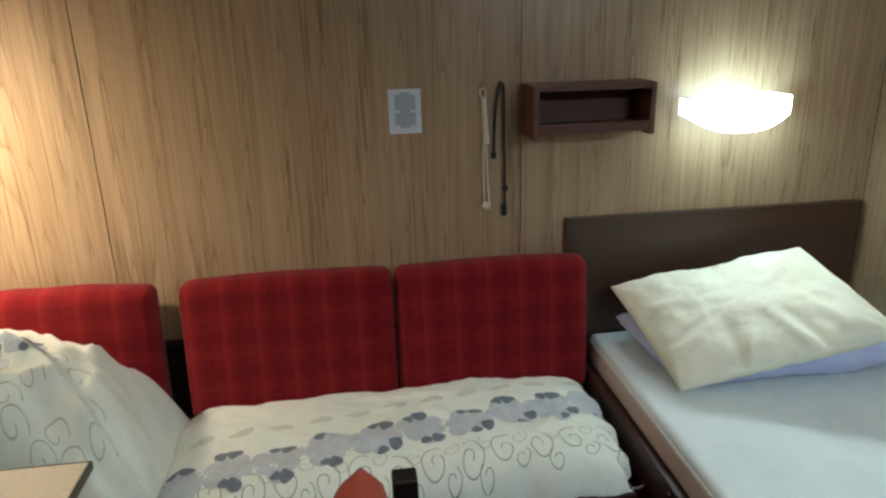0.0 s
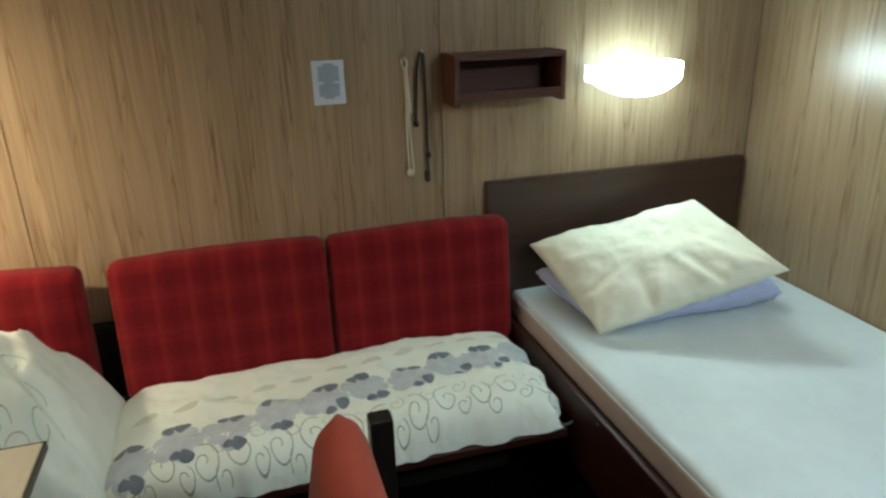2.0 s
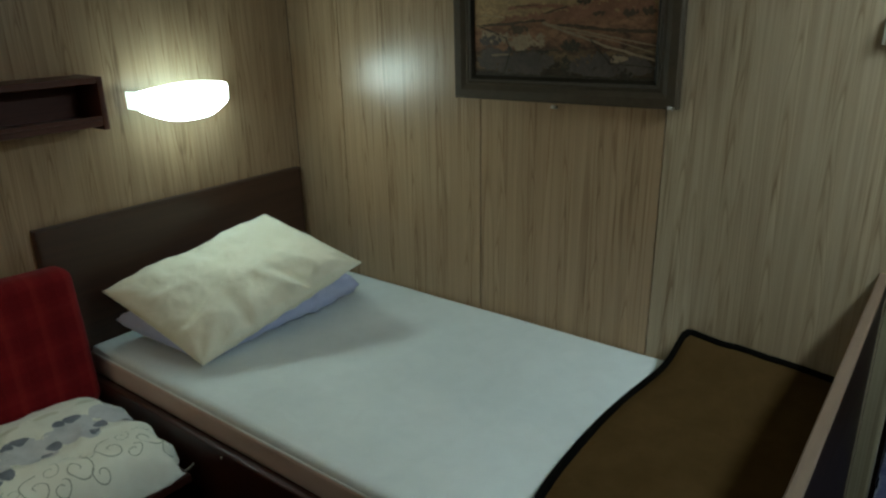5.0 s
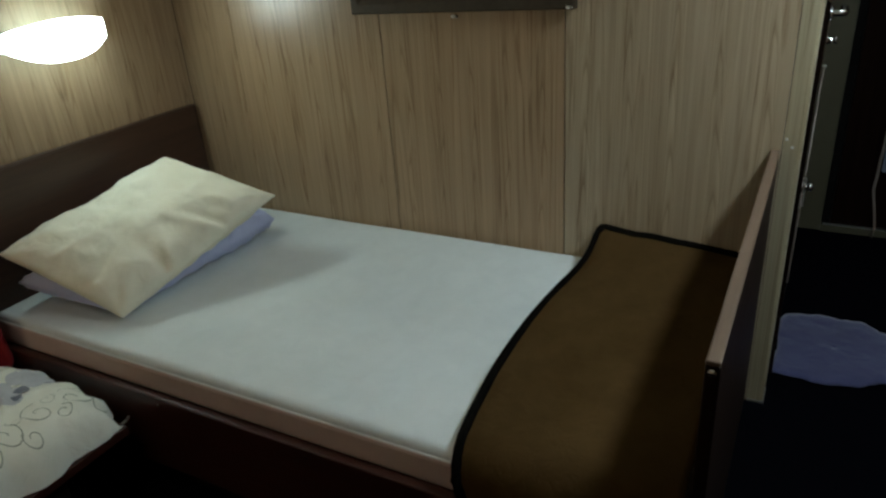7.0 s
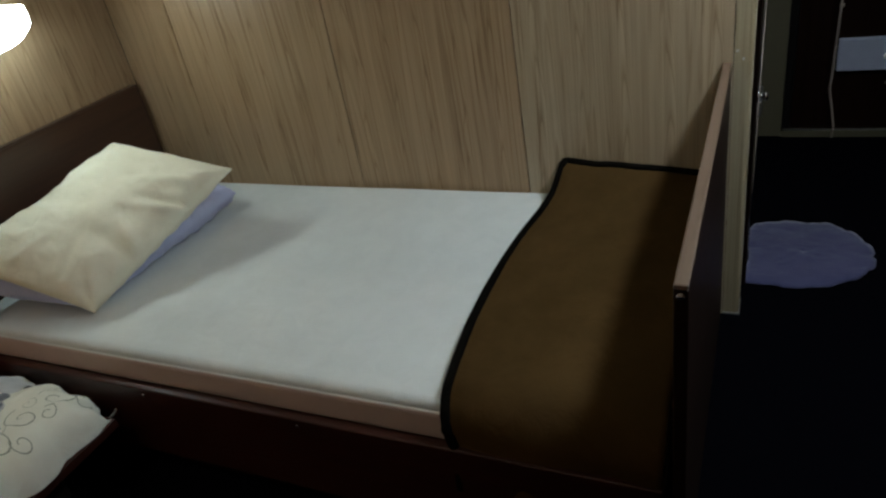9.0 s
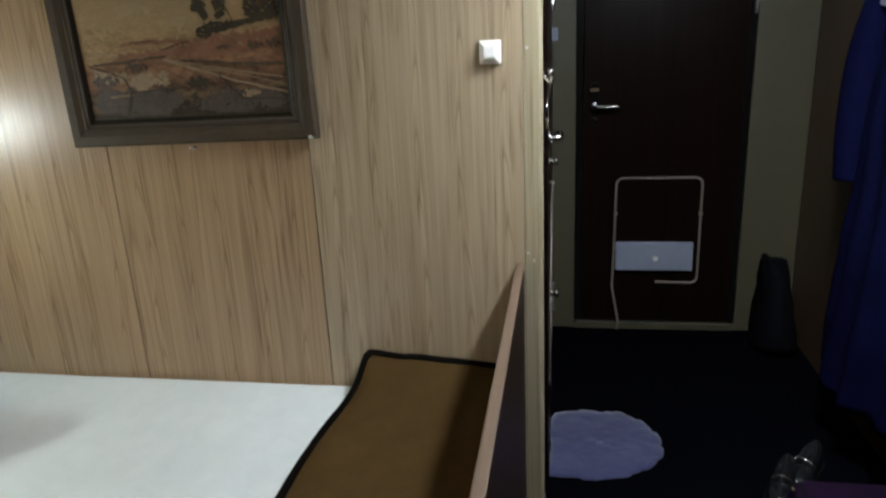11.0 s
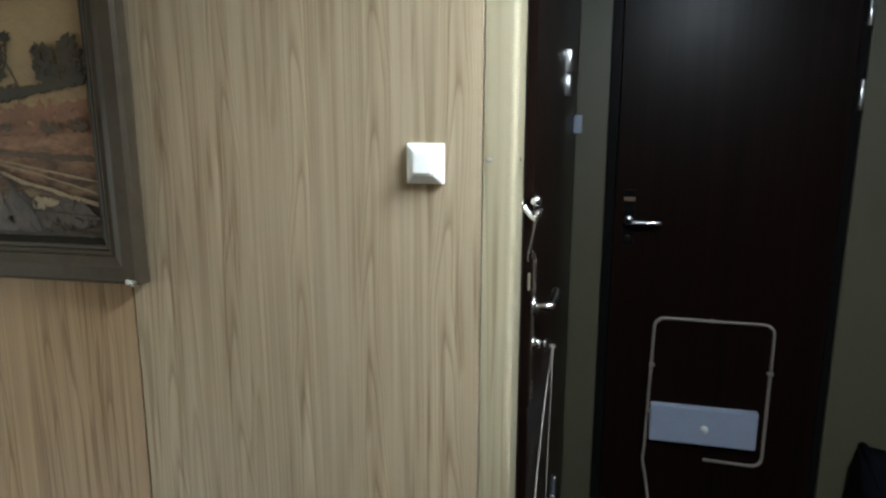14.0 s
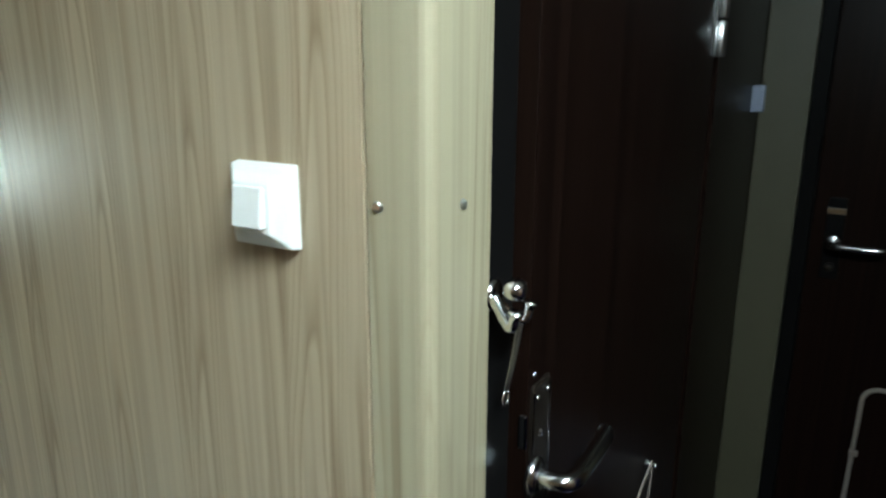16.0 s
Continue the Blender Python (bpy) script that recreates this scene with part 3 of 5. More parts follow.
lever(2.052, CORNER - 0.012, 1.170, (0, -1, 0), (1, 0, 0), 0.100, leaf, CHROME, 0.036)
part("turn_knob", lathe([(0.014, 0), (0.014, 0.004), (0.008, 0.006), (0.008, 0.018), (0.012, 0.022), (0.011, 0.026)], (2.062, CORNER - 0.0135, 1.100), (0, -1, 0), 16), CHROME, leaf, "chrome turn knob", True)
# two chrome strips stand in for highlights along the lock plate
for x in (2.0465, 2.0820):
    part("plate_edge", box(x, x + 0.0015, CORNER - 0.0150, CORNER - 0.0136, 0.990, 1.250, 0.0004), CHROME, leaf, "thin chrome strip standing for the highlight on the plate's edge")
for x, z in ((2.054, 1.243), (2.076, 1.243), (2.052, 1.264), (2.054, 0.998), (2.076, 0.998)):
    part("rivet", lathe([(0.0035, 0), (0.003, 0.002), (0.001, 0.003)], (x, CORNER - (0.0136 if z < 1.25 else 0.0102), z), (0, -1, 0), 8), CHROME, leaf, "", True)
part("leaf_edging", box(LEAF0 - 0.0022, LEAF0 - 0.0002, CORNER - 0.0115, CORNER + 0.028, 0.03, LEAFTOP, 0.0008), DOORWOOD, door_1, "dark edge of the door")
part("latch_bolt", box(2.0365, 2.0405, CORNER - 0.012, CORNER - 0.004, 1.20, 1.232, 0.002), CHROME, leaf, "chrome latch bolt")
for z in (1.205, 1.025):
    part("screw", lathe([(0.004, 0), (0.003, 0.002)], (2.064, CORNER - 0.0135, z), (0, -1, 0), 8), CHROME, leaf)
# double coat hook on the edge of the leaf
hook = thing("coat_hook", (2.002, CORNER - 0.012, 1.34), "chrome double coat hook screwed to the bathroom door", "hook")
part("base_plate", lathe([(0.013, 0), (0.013, 0.003), (0.009, 0.006)], (1.996, CORNER + 0.0028, 1.350), (0, -1, 0), 16), CHROME, hook, "", True)
for dx in (-0.010, 0.013):
    part("prong", tube([(1.990, CORNER - 0.002, 1.350), (1.990 + dx * 0.5, CORNER - 0.014, 1.336), (1.990 + dx, CORNER - 0.022, 1.330), (1.990 + dx * 1.15, CORNER - 0.026, 1.346)], 0.0046, 10, smooth_steps=2, taper=lambda u: 1.15 - 0.35 * u + (0.5 if u > 0.93 else 0)), CHROME, hook, "", True)
part("knob", lathe([(0.002, 0), (0.008, 0.004), (0.009, 0.01), (0.006, 0.016)], (1.986, CORNER - 0.018, 1.352), (0, -0.4, 1), 14), CHROME, hook, "", True)
chain = thing("key_cord", (2.01, CORNER - 0.04, 1.33), "thin grey cord hanging from the chrome hook", "cord")
for dx in (0.0, 0.007):
    part("cord", tube([(1.992 + dx, CORNER - 0.022, 1.334), (1.995 + dx, CORNER - 0.016, 1.30), (1.998 + dx * 0.4, CORNER - 0.010, 1.272)], 0.0012, 6, smooth_steps=2), BRUSHED, chain, "", True)
part("ring", tube([(1.999 + 0.005 * math.cos(a), CORNER - 0.010, 1.266 + 0.006 * math.sin(a)) for a in [math.pi / 2 + 0.15 + k * (2 * math.pi - 0.3) / 14 for k in range(15)]], 0.0013, 6), CHROME, chain, "", True)
cordloop = thing("white_cord", (2.45, CORNER - 0.012, 0.30), "pale cord hanging in a loop on the bathroom door", "cord")
part("peg", lathe([(0.006, 0), (0.006, 0.003), (0.003, 0.006), (0.003, 0.014), (0.005, 0.016)], (2.492, CORNER - 0.0102, 0.946), (0, -1, 0), 10), BRUSHED, cordloop, "small metal peg", True)
part("cable", tube([(2.110, CORNER - 0.014, 0.34), (2.115, CORNER - 0.016, 0.58), (2.170, CORNER - 0.018, 0.76), (2.320, CORNER - 0.018, 0.89), (2.488, CORNER - 0.020, 0.952), (2.498, CORNER - 0.020, 0.950), (2.495, CORNER - 0.018, 0.90), (2.475, CORNER - 0.016, 0.62), (2.465, CORNER - 0.014, 0.34)], 0.0020, 8, smooth_steps=2), BEIGECORD, cordloop, "", True)
part("low_knob", lathe([(0.022, 0), (0.022, 0.003), (0.009, 0.006), (0.009, 0.016), (0.015, 0.022), (0.014, 0.030), (0.006, 0.034)], (2.205, CORNER - 0.0102, 0.632), (0, -1, 0), 18), CHROME, leaf, "chrome round knob low on the door", True)
sensor = thing("door_sensor", (3.25, CORNER, 1.45), "small grey-white plastic sensor box beside the door hinge", "sensor")
part("body", box(3.235, 3.262, CORNER - 0.030, CORNER - 0.0045, 1.420, 1.478, 0.003), GREYPLASTIC, sensor)

# the end wall: steel frame with the cabin door
wall_end = structure("wall_end", box(END + 0.03, END + 0.10, SOUTH, CORNER, 0, CEIL), BACKING, "end wall of the passage")
DY0, DY1, DTOP, SILL = -0.628, 0.150, 1.98, 0.036
door_2 = thing("door_2", (END, DY1, 0), "dark brown wood-grain cabin door in a grey-green steel frame, shut", "door", kind="structure")
for y0, y1, z0, z1 in ((DY1, CORNER - 0.0045, 0, CEIL), (SOUTH, DY0, 0, CEIL), (DY0, DY1, DTOP, CEIL)):
    part("door_frame", box(END, END + 0.03, y0, y1, z0, z1, 0.003), STEEL, door_2, "grey-green painted steel frame")
part("sill", box(END - 0.012, END + 0.03, DY0, DY1, 0.0, SILL, 0.004), STEEL, door_2, "worn steel door sill")
part("threshold_strip", box(END - 0.014, END - 0.002, DY0 + 0.3, DY1 - 0.01, SILL, SILL + 0.004, 0.001), BRUSHED, door_2, "bright worn metal strip")
for y0, y1 in ((DY0 + 0.001, DY0 + 0.030), (DY1 - 0.036, DY1 - 0.001)):
    part("gasket", box(END + 0.006, END + 0.029, y0, y1, SILL, DTOP - 0.001, 0.003), RUBBER, door_2, "black rubber door gasket")
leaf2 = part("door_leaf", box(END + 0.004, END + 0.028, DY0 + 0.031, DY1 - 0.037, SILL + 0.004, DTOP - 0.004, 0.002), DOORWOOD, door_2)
XF = END + 0.004
part("lock_plate", box(XF - 0.004, XF - 0.0002, 0.045, 0.083, 1.03, 1.225, 0.003), RUBBER, leaf2, "dark lock plate")
part("emblem", box(XF - 0.007, XF - 0.0042, 0.044, 0.084, 1.186, 1.200, 0.001), CHROME, leaf2, "chrome cover above the handle")
lever(XF - 0.004, 0.064, 1.118, (-1, 0, 0), (0, -1, 0), 0.098, leaf2, CHROME)
part("keyhole_cover", lathe([(0.011, 0), (0.011, 0.003), (0.008, 0.005)], (XF - 0.004, 0.064, 1.058), (-1, 0, 0), 14), BLACKWOOD, leaf2, "", True)
for z in (1.545, 1.80):
    part("hinge", lathe([(0.007, 0), (0.008, 0.003), (0.008, 0.093), (0.006, 0.096)], (END - 0.004, DY0 + 0.010, z - 0.048), (0, 0, 1), 12), BRUSHED, door_2, "brushed steel door hinge", True)
vent = thing("vent_cover", (XF, -0.23, 0.39), "blue-grey plastic vent box with a round knob on the cabin door", "vent")
part("body", box(XF - 0.030, XF - 0.0005, -0.412, -0.050, 0.318, 0.460, 0.006), GREYPLASTIC, vent)
part("face_rim", box(XF - 0.033, XF - 0.0302, -0.406, -0.056, 0.447, 0.4555, 0.001), GREYPLASTIC, vent)
part("knob", lathe([(0.013, 0), (0.014, 0.004), (0.012, 0.012), (0.007, 0.015)], (XF - 0.030, -0.236, 0.382), (-1, 0, 0), 18), WHITE, vent, "white round knob", True)
for k in range(6):
    part("groove", box(XF - 0.0312, XF - 0.0301, -0.078 - 0.009 * k, -0.074 - 0.009 * k, 0.40 - 0.006 * k, 0.444, 0.0004), GREYPLASTIC, vent)
cable = thing("door_cable", (XF, -0.24, 0.5), "beige cable fixed in a rounded loop on the cabin door", "cable")
Z1, Z0, YL, YR, R = 0.776, 0.250, -0.046, -0.440, 0.035
run = [(-0.062, 0.0), (-0.066, 0.06), (-0.050, 0.15), (-0.034, 0.23), (YL + 0.008, 0.28)]
run += [(YL - R + R * math.cos(a), Z1 - R + R * math.sin(a)) for a in [math.pi / 2 * k / 6 for k in range(7)]]
run += [(YR + R - R * math.sin(a), Z1 - R + R * math.cos(a)) for a in [math.pi / 2 * k / 6 for k in range(7)]]
run += [(YR + R - R * math.cos(a), Z0 + R - R * math.sin(a)) for a in [math.pi / 2 * k / 6 for k in range(7)]]
run += [(-0.245, Z0 + 0.004)]
part("cord", tube([(XF - 0.008 - (0.03 if z < 0.07 else 0), y, max(z, 0.008)) for y, z in run], 0.0055, 8), BEIGECORD, cable, "", True)
for y, z in ((YL, 0.60), (YR, 0.60), (-0.24, Z1), (YL, 0.42)):
    part("clip", box(XF - 0.015, XF - 0.0003, y - 0.010, y + 0.010, z - 0.006, z + 0.006, 0.002), BEIGECORD, cable, "small cable clip")

# ---- light switch ----
sw = thing("light_switch", (WALL_B, 0.39, 1.42), "white plastic rocker light switch on the panelled wall", "switch")
bm = bmesh.new()
Y0, Y1, ZS0, ZS1 = 0.368, 0.426, 1.391, 1.452
loops = []
for d, inset in ((0.0, 0.0), (0.010, 0.0015), (0.0125, 0.006), (0.019, 0.0125)):
    loops.append([bm.verts.new((WALL_B - d, y, z)) for y, z in ((Y0 + inset, ZS0 + inset), (Y1 - inset, ZS0 + inset), (Y1 - inset, ZS1 - inset), (Y0 + inset, ZS1 - inset))])
for A, B in zip(loops, loops[1:]):
    for i in range(4):
        bm.faces.new((A[i], A[(i + 1) % 4], B[(i + 1) % 4], B[i]))
bm.faces.new(loops[0][::-1])
bm.faces.new(loops[-1])
bmesh.ops.bevel(bm, geom=list(bm.edges), offset=0.0016, segments=2, affect="EDGES", profile=0.5)
part("housing", bm, WHITE, sw)
YM = (Y0 + Y1) / 2
bm = box(WALL_B - 0.0225, WALL_B - 0.0188, YM - 0.0135, YM + 0.0135, ZS0 + 0.0175, ZS0 + 0.0465, 0.0010)
for v in bm.verts:
    v.co.x -= 0.0032 if v.co.z < ZS0 + 0.03 and v.co.x < WALL_B - 0.02 else 0
part("rocker", bm, WHITE, sw)

# ---- the painting ----
pic = thing("painting", (WALL_B, 1.28, 1.2), "oil landscape of trees and rocks in a grey-brown moulded frame", "painting")
PY0, PY1, PZ0, PZ1 = 0.884, 1.646, 1.204, 1.747


def moulding(name, mat, prof, y0, y1, z0, z1, label):
    """Four mitred lengths of a frame: prof gives (inset, depth) pairs from the outer edge inwards."""
    for k in range(4):
        bm = bmesh.new()
        rows = []
        for inset, d in prof:
            c = [(y0 + inset, z0 + inset), (y1 - inset, z0 + inset), (y1 - inset, z1 - inset), (y0 + inset, z1 - inset)]
            rows.append([bm.verts.new((WALL_B - d, *c[k])), bm.verts.new((WALL_B - d, *c[(k + 1) % 4]))])
        for A, B in zip(rows, rows[1:] + rows[:1]):
            bm.faces.new((A[0], A[1], B[1], B[0]))
        bm.faces.new([r[0] for r in rows])
        bm.faces.new([r[1] for r in rows][::-1])
        part(name, bm, mat, pic, label)


moulding("frame_rail", FRAMEWOOD, [(0, 0.004), (0, 0.026), (0.006, 0.032), (0.030, 0.032), (0.046, 0.025), (0.052, 0.028), (0.056, 0.026), (0.058, 0.004)], PY0, PY1, PZ0, PZ1, "")
moulding("slip_bead", FRAMELINE, [(0.0582, 0.006), (0.0582, 0.025), (0.061, 0.026), (0.064, 0.023), (0.064, 0.006)], PY0, PY1, PZ0, PZ1, "pale inner bead")
moulding("frame_slip", FRAMEDARK, [(0.0642, 0.006), (0.0642, 0.021), (0.076, 0.014), (0.076, 0.006)], PY0, PY1, PZ0, PZ1, "dark inner slip")
canvas = part("canvas", box(WALL_B - 0.012, WALL_B - 0.003, PY0 + 0.0742, PY1 - 0.0742, PZ0 + 0.0742, PZ1 - 0.0742), OIL, pic, "brushed oil landscape")
CX = WALL_B - 0.0128


def stroke(name, mat, spots):
    """A cluster of dabs of paint, each (y, z, half length, half width, slant)."""
    bm = bmesh.new()
    level = 0.00035 * len(canvas.children)
    for i, (y, z, a, b, w) in enumerate(spots):
        n, c, q = 8, math.cos(w), math.sin(w)
        ring = []
        for k in range(n):
            e, g = a * (1 + 0.3 * math.sin(3 * k + i)) * math.cos(2 * math.pi * k / n), b * (1 + 0.25 * math.cos(2 * k + i)) * math.sin(2 * math.pi * k / n)
            ring.append(bm.verts.new((CX - level - 0.000003 * i, y + e * c - g * q, z + e * q + g * c)))
        back = [bm.verts.new((CX - level + 0.0004, v.co.y, v.co.z)) for v in ring]
        bm.faces.new(ring)
        for k in range(n):
            bm.faces.new((ring[k], ring[(k + 1) % n], back[(k + 1) % n], back[k]))
    part(name, bm, mat, canvas, kind="stuff")


rng = random.Random(4)


def dabs(y0, y1, z0, z1, n, a, b, w=0.0, spread=0.5):
    return [(rng.uniform(y0, y1), rng.uniform(z0, z1), a * rng.uniform(0.5, 1.4), b * rng.uniform(0.5, 1.4), w + rng.uniform(-spread, spread)) for _ in range(n)]


def clump(y, z, ry, rz, n, a):
    out = []
    for _ in range(n):
        t, k = rng.uniform(0, 6.28), math.sqrt(rng.random())
        out.append((y + ry * k * math.cos(t), z + rz * k * math.sin(t), a * rng.uniform(0.5, 1.4), a * rng.uniform(0.3, 0.8), rng.uniform(-1.5, 1.5)))
    return out


def on_canvas(fx, fy):
    """Canvas fractions, from its upper left corner, to a place on the wall."""
    return PY1 - 0.074 - 0.614 * fx, PZ1 - 0.074 - 0.395 * fy


def leaves(fx, fy, rx, ry, n, a=0.0064):
    y, z = on_canvas(fx, fy)
    return clump(y, z, rx * 0.614, ry * 0.395, int(1.6 * n), a)


def sweep(points, w, n=26):
    """Overlapping dabs along a bent line given in canvas fractions."""
    out = []
    legs = list(zip(points, points[1:]))
    for a, b in legs:
        (y0, z0), (y1, z1) = on_canvas(*a), on_canvas(*b)
        m = max(2, n // len(legs))
        for k in range(m):
            f = (k + 0.5) / m
            out.append((y0 + (y1 - y0) * f, z0 + (z1 - z0) * f + rng.uniform(-0.3, 0.3) * w, 0.8 * math.hypot(y1 - y0, z1 - z0) / m + 0.003, w * rng.uniform(0.6, 1.2), math.atan2(z1 - z0, y1 - y0)))
    return out


stroke("painted_sky_light", OILSKY, leaves(0.50, 0.35, 0.05, 0.030, 10, 0.010) + leaves(0.30, 0.24, 0.08, 0.05, 10, 0.014) + sweep([(0.05, 0.52), (0.18, 0.54)], 0.0022, 8))
stroke("painted_slope", OILPINK, leaves(0.78, 0.49, 0.20, 0.050, 50, 0.012) + leaves(0.50, 0.53, 0.16, 0.030, 34, 0.010))
stroke("painted_foreground", OILSTONE, leaves(0.25, 0.88, 0.22, 0.09, 60, 0.014) + leaves(0.75, 0.90, 0.22, 0.07, 60, 0.014))
stroke("painted_boulder", OILPALE, leaves(0.13, 0.70, 0.09, 0.030, 18, 0.012) + leaves(0.30, 0.72, 0.07, 0.045, 18, 0.010))
stroke("painted_tree", OILDARK, leaves(0.63, 0.23, 0.030, 0.085, 30, 0.0045) + leaves(0.625, 0.18, 0.042, 0.026, 34) + leaves(0.618, 0.25, 0.026, 0.030, 22) + leaves(0.645, 0.30, 0.018, 0.032, 20) + sweep([(0.62, 0.22), (0.64, 0.30), (0.642, 0.39)], 0.0016, 9))
stroke("painted_tree", OILDARK, leaves(0.73, 0.22, 0.026, 0.080, 26, 0.0040) + leaves(0.735, 0.155, 0.034, 0.014, 22) + leaves(0.715, 0.24, 0.024, 0.032, 20, 0.0060) + leaves(0.72, 0.31, 0.020, 0.024, 16, 0.0060) + sweep([(0.755, 0.17), (0.748, 0.26), (0.775, 0.34)], 0.0016, 9))
stroke("painted_bush", OILDARK, leaves(0.72, 0.385, 0.08, 0.028, 40, 0.007) + leaves(0.92, 0.31, 0.08, 0.040, 44, 0.008) + leaves(0.635, 0.42, 0.044, 0.036, 40, 0.005) + leaves(0.865, 0.245, 0.034, 0.060, 44, 0.005) + leaves(0.955, 0.24, 0.038, 0.095, 60, 0.006) + sweep([(0.64, 0.42), (0.80, 0.375), (0.99, 0.33)], 0.0090, 34) + sweep([(0.70, 0.395), (0.82, 0.36)], 0.0040, 14))
stroke("painted_hill", OILPINK, sweep([(0.22, 0.47), (0.45, 0.46), (0.62, 0.50)], 0.0065, 22) + sweep([(0.45, 0.55), (0.70, 0.50), (0.99, 0.43)], 0.0075, 26) + sweep([(0.60, 0.55), (0.85, 0.53)], 0.006, 14) + sweep([(0.24, 0.54), (0.34, 0.55)], 0.006, 8))
stroke("painted_hill_shadow", OILGREY, sweep([(0.26, 0.46), (0.38, 0.455)], 0.0018, 9) + sweep([(0.42, 0.52), (0.54, 0.475)], 0.0022, 10) + leaves(0.87, 0.525, 0.035, 0.022, 16, 0.006) + leaves(0.955, 0.515, 0.03, 0.026, 18, 0.006) + leaves(0.71, 0.53, 0.03, 0.014, 12, 0.005)
       + sweep([(0.06, 0.60), (0.22, 0.59), (0.42, 0.565)], 0.0042, 20) + sweep([(0.50, 0.60), (0.75, 0.64), (1.0, 0.66)], 0.0055, 22) + leaves(0.27, 0.63, 0.06, 0.025, 22, 0.007))
stroke("painted_rock", OILSTONE, leaves(0.11, 0.86, 0.08, 0.08, 34, 0.011) + leaves(0.33, 0.90, 0.12, 0.07, 40, 0.011) + leaves(0.10, 0.72, 0.07, 0.035, 20, 0.008) + leaves(0.70, 0.93, 0.10, 0.05, 34, 0.010) + leaves(0.93, 0.90, 0.06, 0.05, 22, 0.009))
stroke("painted_road", OILPALE, sweep([(0.42, 0.59), (0.60, 0.68), (0.74, 0.75), (0.99, 0.85)], 0.0040, 26) + sweep([(0.45, 0.60), (0.68, 0.665), (0.99, 0.75)], 0.0022, 22) + sweep([(0.60, 0.66), (0.80, 0.72), (0.99, 0.80)], 0.0016, 16) + sweep([(0.05, 0.64), (0.16, 0.68), (0.34, 0.70)], 0.0024, 14)
       + leaves(0.28, 0.745, 0.055, 0.035, 26, 0.008) + leaves(0.40, 0.72, 0.03, 0.05, 14, 0.007) + leaves(0.82, 0.85, 0.05, 0.025, 14, 0.007) + sweep([(0.12, 0.83), (0.22, 0.825)], 0.003, 6))
stroke("painted_hollow", OILDARK, leaves(0.575, 0.755, 0.050, 0.038, 34, 0.006) + leaves(0.545, 0.90, 0.022, 0.075, 26, 0.005) + leaves(0.42, 0.80, 0.035, 0.014, 12, 0.005) + sweep([(0.22, 0.83), (0.19, 0.97)], 0.0030, 10) + sweep([(0.03, 0.60), (0.20, 0.70), (0.23, 0.80)], 0.0020, 16)
       + sweep([(0.24, 0.80), (0.50, 0.79)], 0.0022, 12) + sweep([(0.68, 0.72), (0.78, 0.88), (0.99, 0.90)], 0.0020, 16) + sweep([(0.05, 0.985), (0.98, 0.985)], 0.0035, 30) + leaves(0.86, 0.96, 0.03, 0.03, 12, 0.006))
pic.rotation_euler.x = math.radians(-0.8)
for y, z in ((1.271, 1.188), (0.893, 1.214)):
    nail = thing("picture_clip", (WALL_B, y, z), "small shiny metal clip at the picture frame's lower edge", "clip")
    part("head", lathe([(0.005, 0), (0.006, 0.003), (0.004, 0.006)], (WALL_B - (0.032 if y < 1 else 0.0), y, z), (-1, 0, 0), 12), CHROME, nail, "", True)
    part("tab", box(WALL_B - (0.035 if y < 1 else 0.012), WALL_B - (0.032 if y < 1 else 0.0), y + 0.004, y + 0.016, z - 0.003, z + 0.005, 0.001), WHITE, nail, "pale plastic tab")

# ---- wall lamps ----
lamp = thing("wall_lamp", (1.355, WALL_A, 1.2), "lit opal glass wall lamp above the bed head", "wall lamp")
LX, LW, LN = 1.350, 0.172, 20


def lamp_loft(near, outer):
    """A shell across the lamp's width; near and outer give its depth from the wall at each point."""
    bm = bmesh.new()
    rows = []
    for k in range(LN + 1):
        u = k / LN * 2 - 1
        c = 1 - u * u
        low = 1 - abs(u) ** 2.5
        d = 0.078 + 0.026 * c
        a, b = near(d), outer(d)
        rows.append([bm.verts.new((LX + LW * u, WALL_A - q, z)) for q, z in ((a, 1.244 + 0.018 * c), (b, 1.244 + 0.020 * c), (b + 0.004, 1.222), (b, 1.184 - 0.048 * low), (a, 1.184 - 0.046 * low))])
    for A, B in zip(rows, rows[1:]):
        for i in range(5):
            bm.faces.new((A[i], B[i], B[(i + 1) % 5], A[(i + 1) % 5]))
    bm.faces.new(rows[0])
    bm.faces.new(rows[-1][::-1])
    return bm


part("shade", lamp_loft(lambda d: d - 0.010, lambda d: d), SCONCEGLASS, lamp, "glowing opal glass front", True)
# opaque backing, unseen, added so the glass throws no light backwards
part("reflector", lamp_loft(lambda d: d - 0.0150, lambda d: d - 0.0158 + 0.0030), LAMPMETAL, lamp, "white metal reflector added to block the glass's glow on the wall", True)
for x0 in (LX - LW - 0.003, LX + LW - 0.001):
    part("cheek", box(x0, x0 + 0.004, WALL_A - 0.080, WALL_A - 0.001, 1.186, 1.244, 0.0015), SIDEGLASS, lamp, "dimly lit frosted end cheek")
part("back_plate", box(LX - LW + 0.004, LX + LW - 0.004, WALL_A - 0.012, WALL_A - 0.0005, 1.192, 1.240, 0.003), LAMPMETAL, lamp, "white metal back plate")
part("tube", lathe([(0.010, 0.0), (0.012, 0.004), (0.012, 0.236), (0.010, 0.240)], (LX - 0.12, WALL_A - 0.046, 1.216), (1, 0, 0), 14), TUBEGLASS, lamp, "glowing white tube", True)

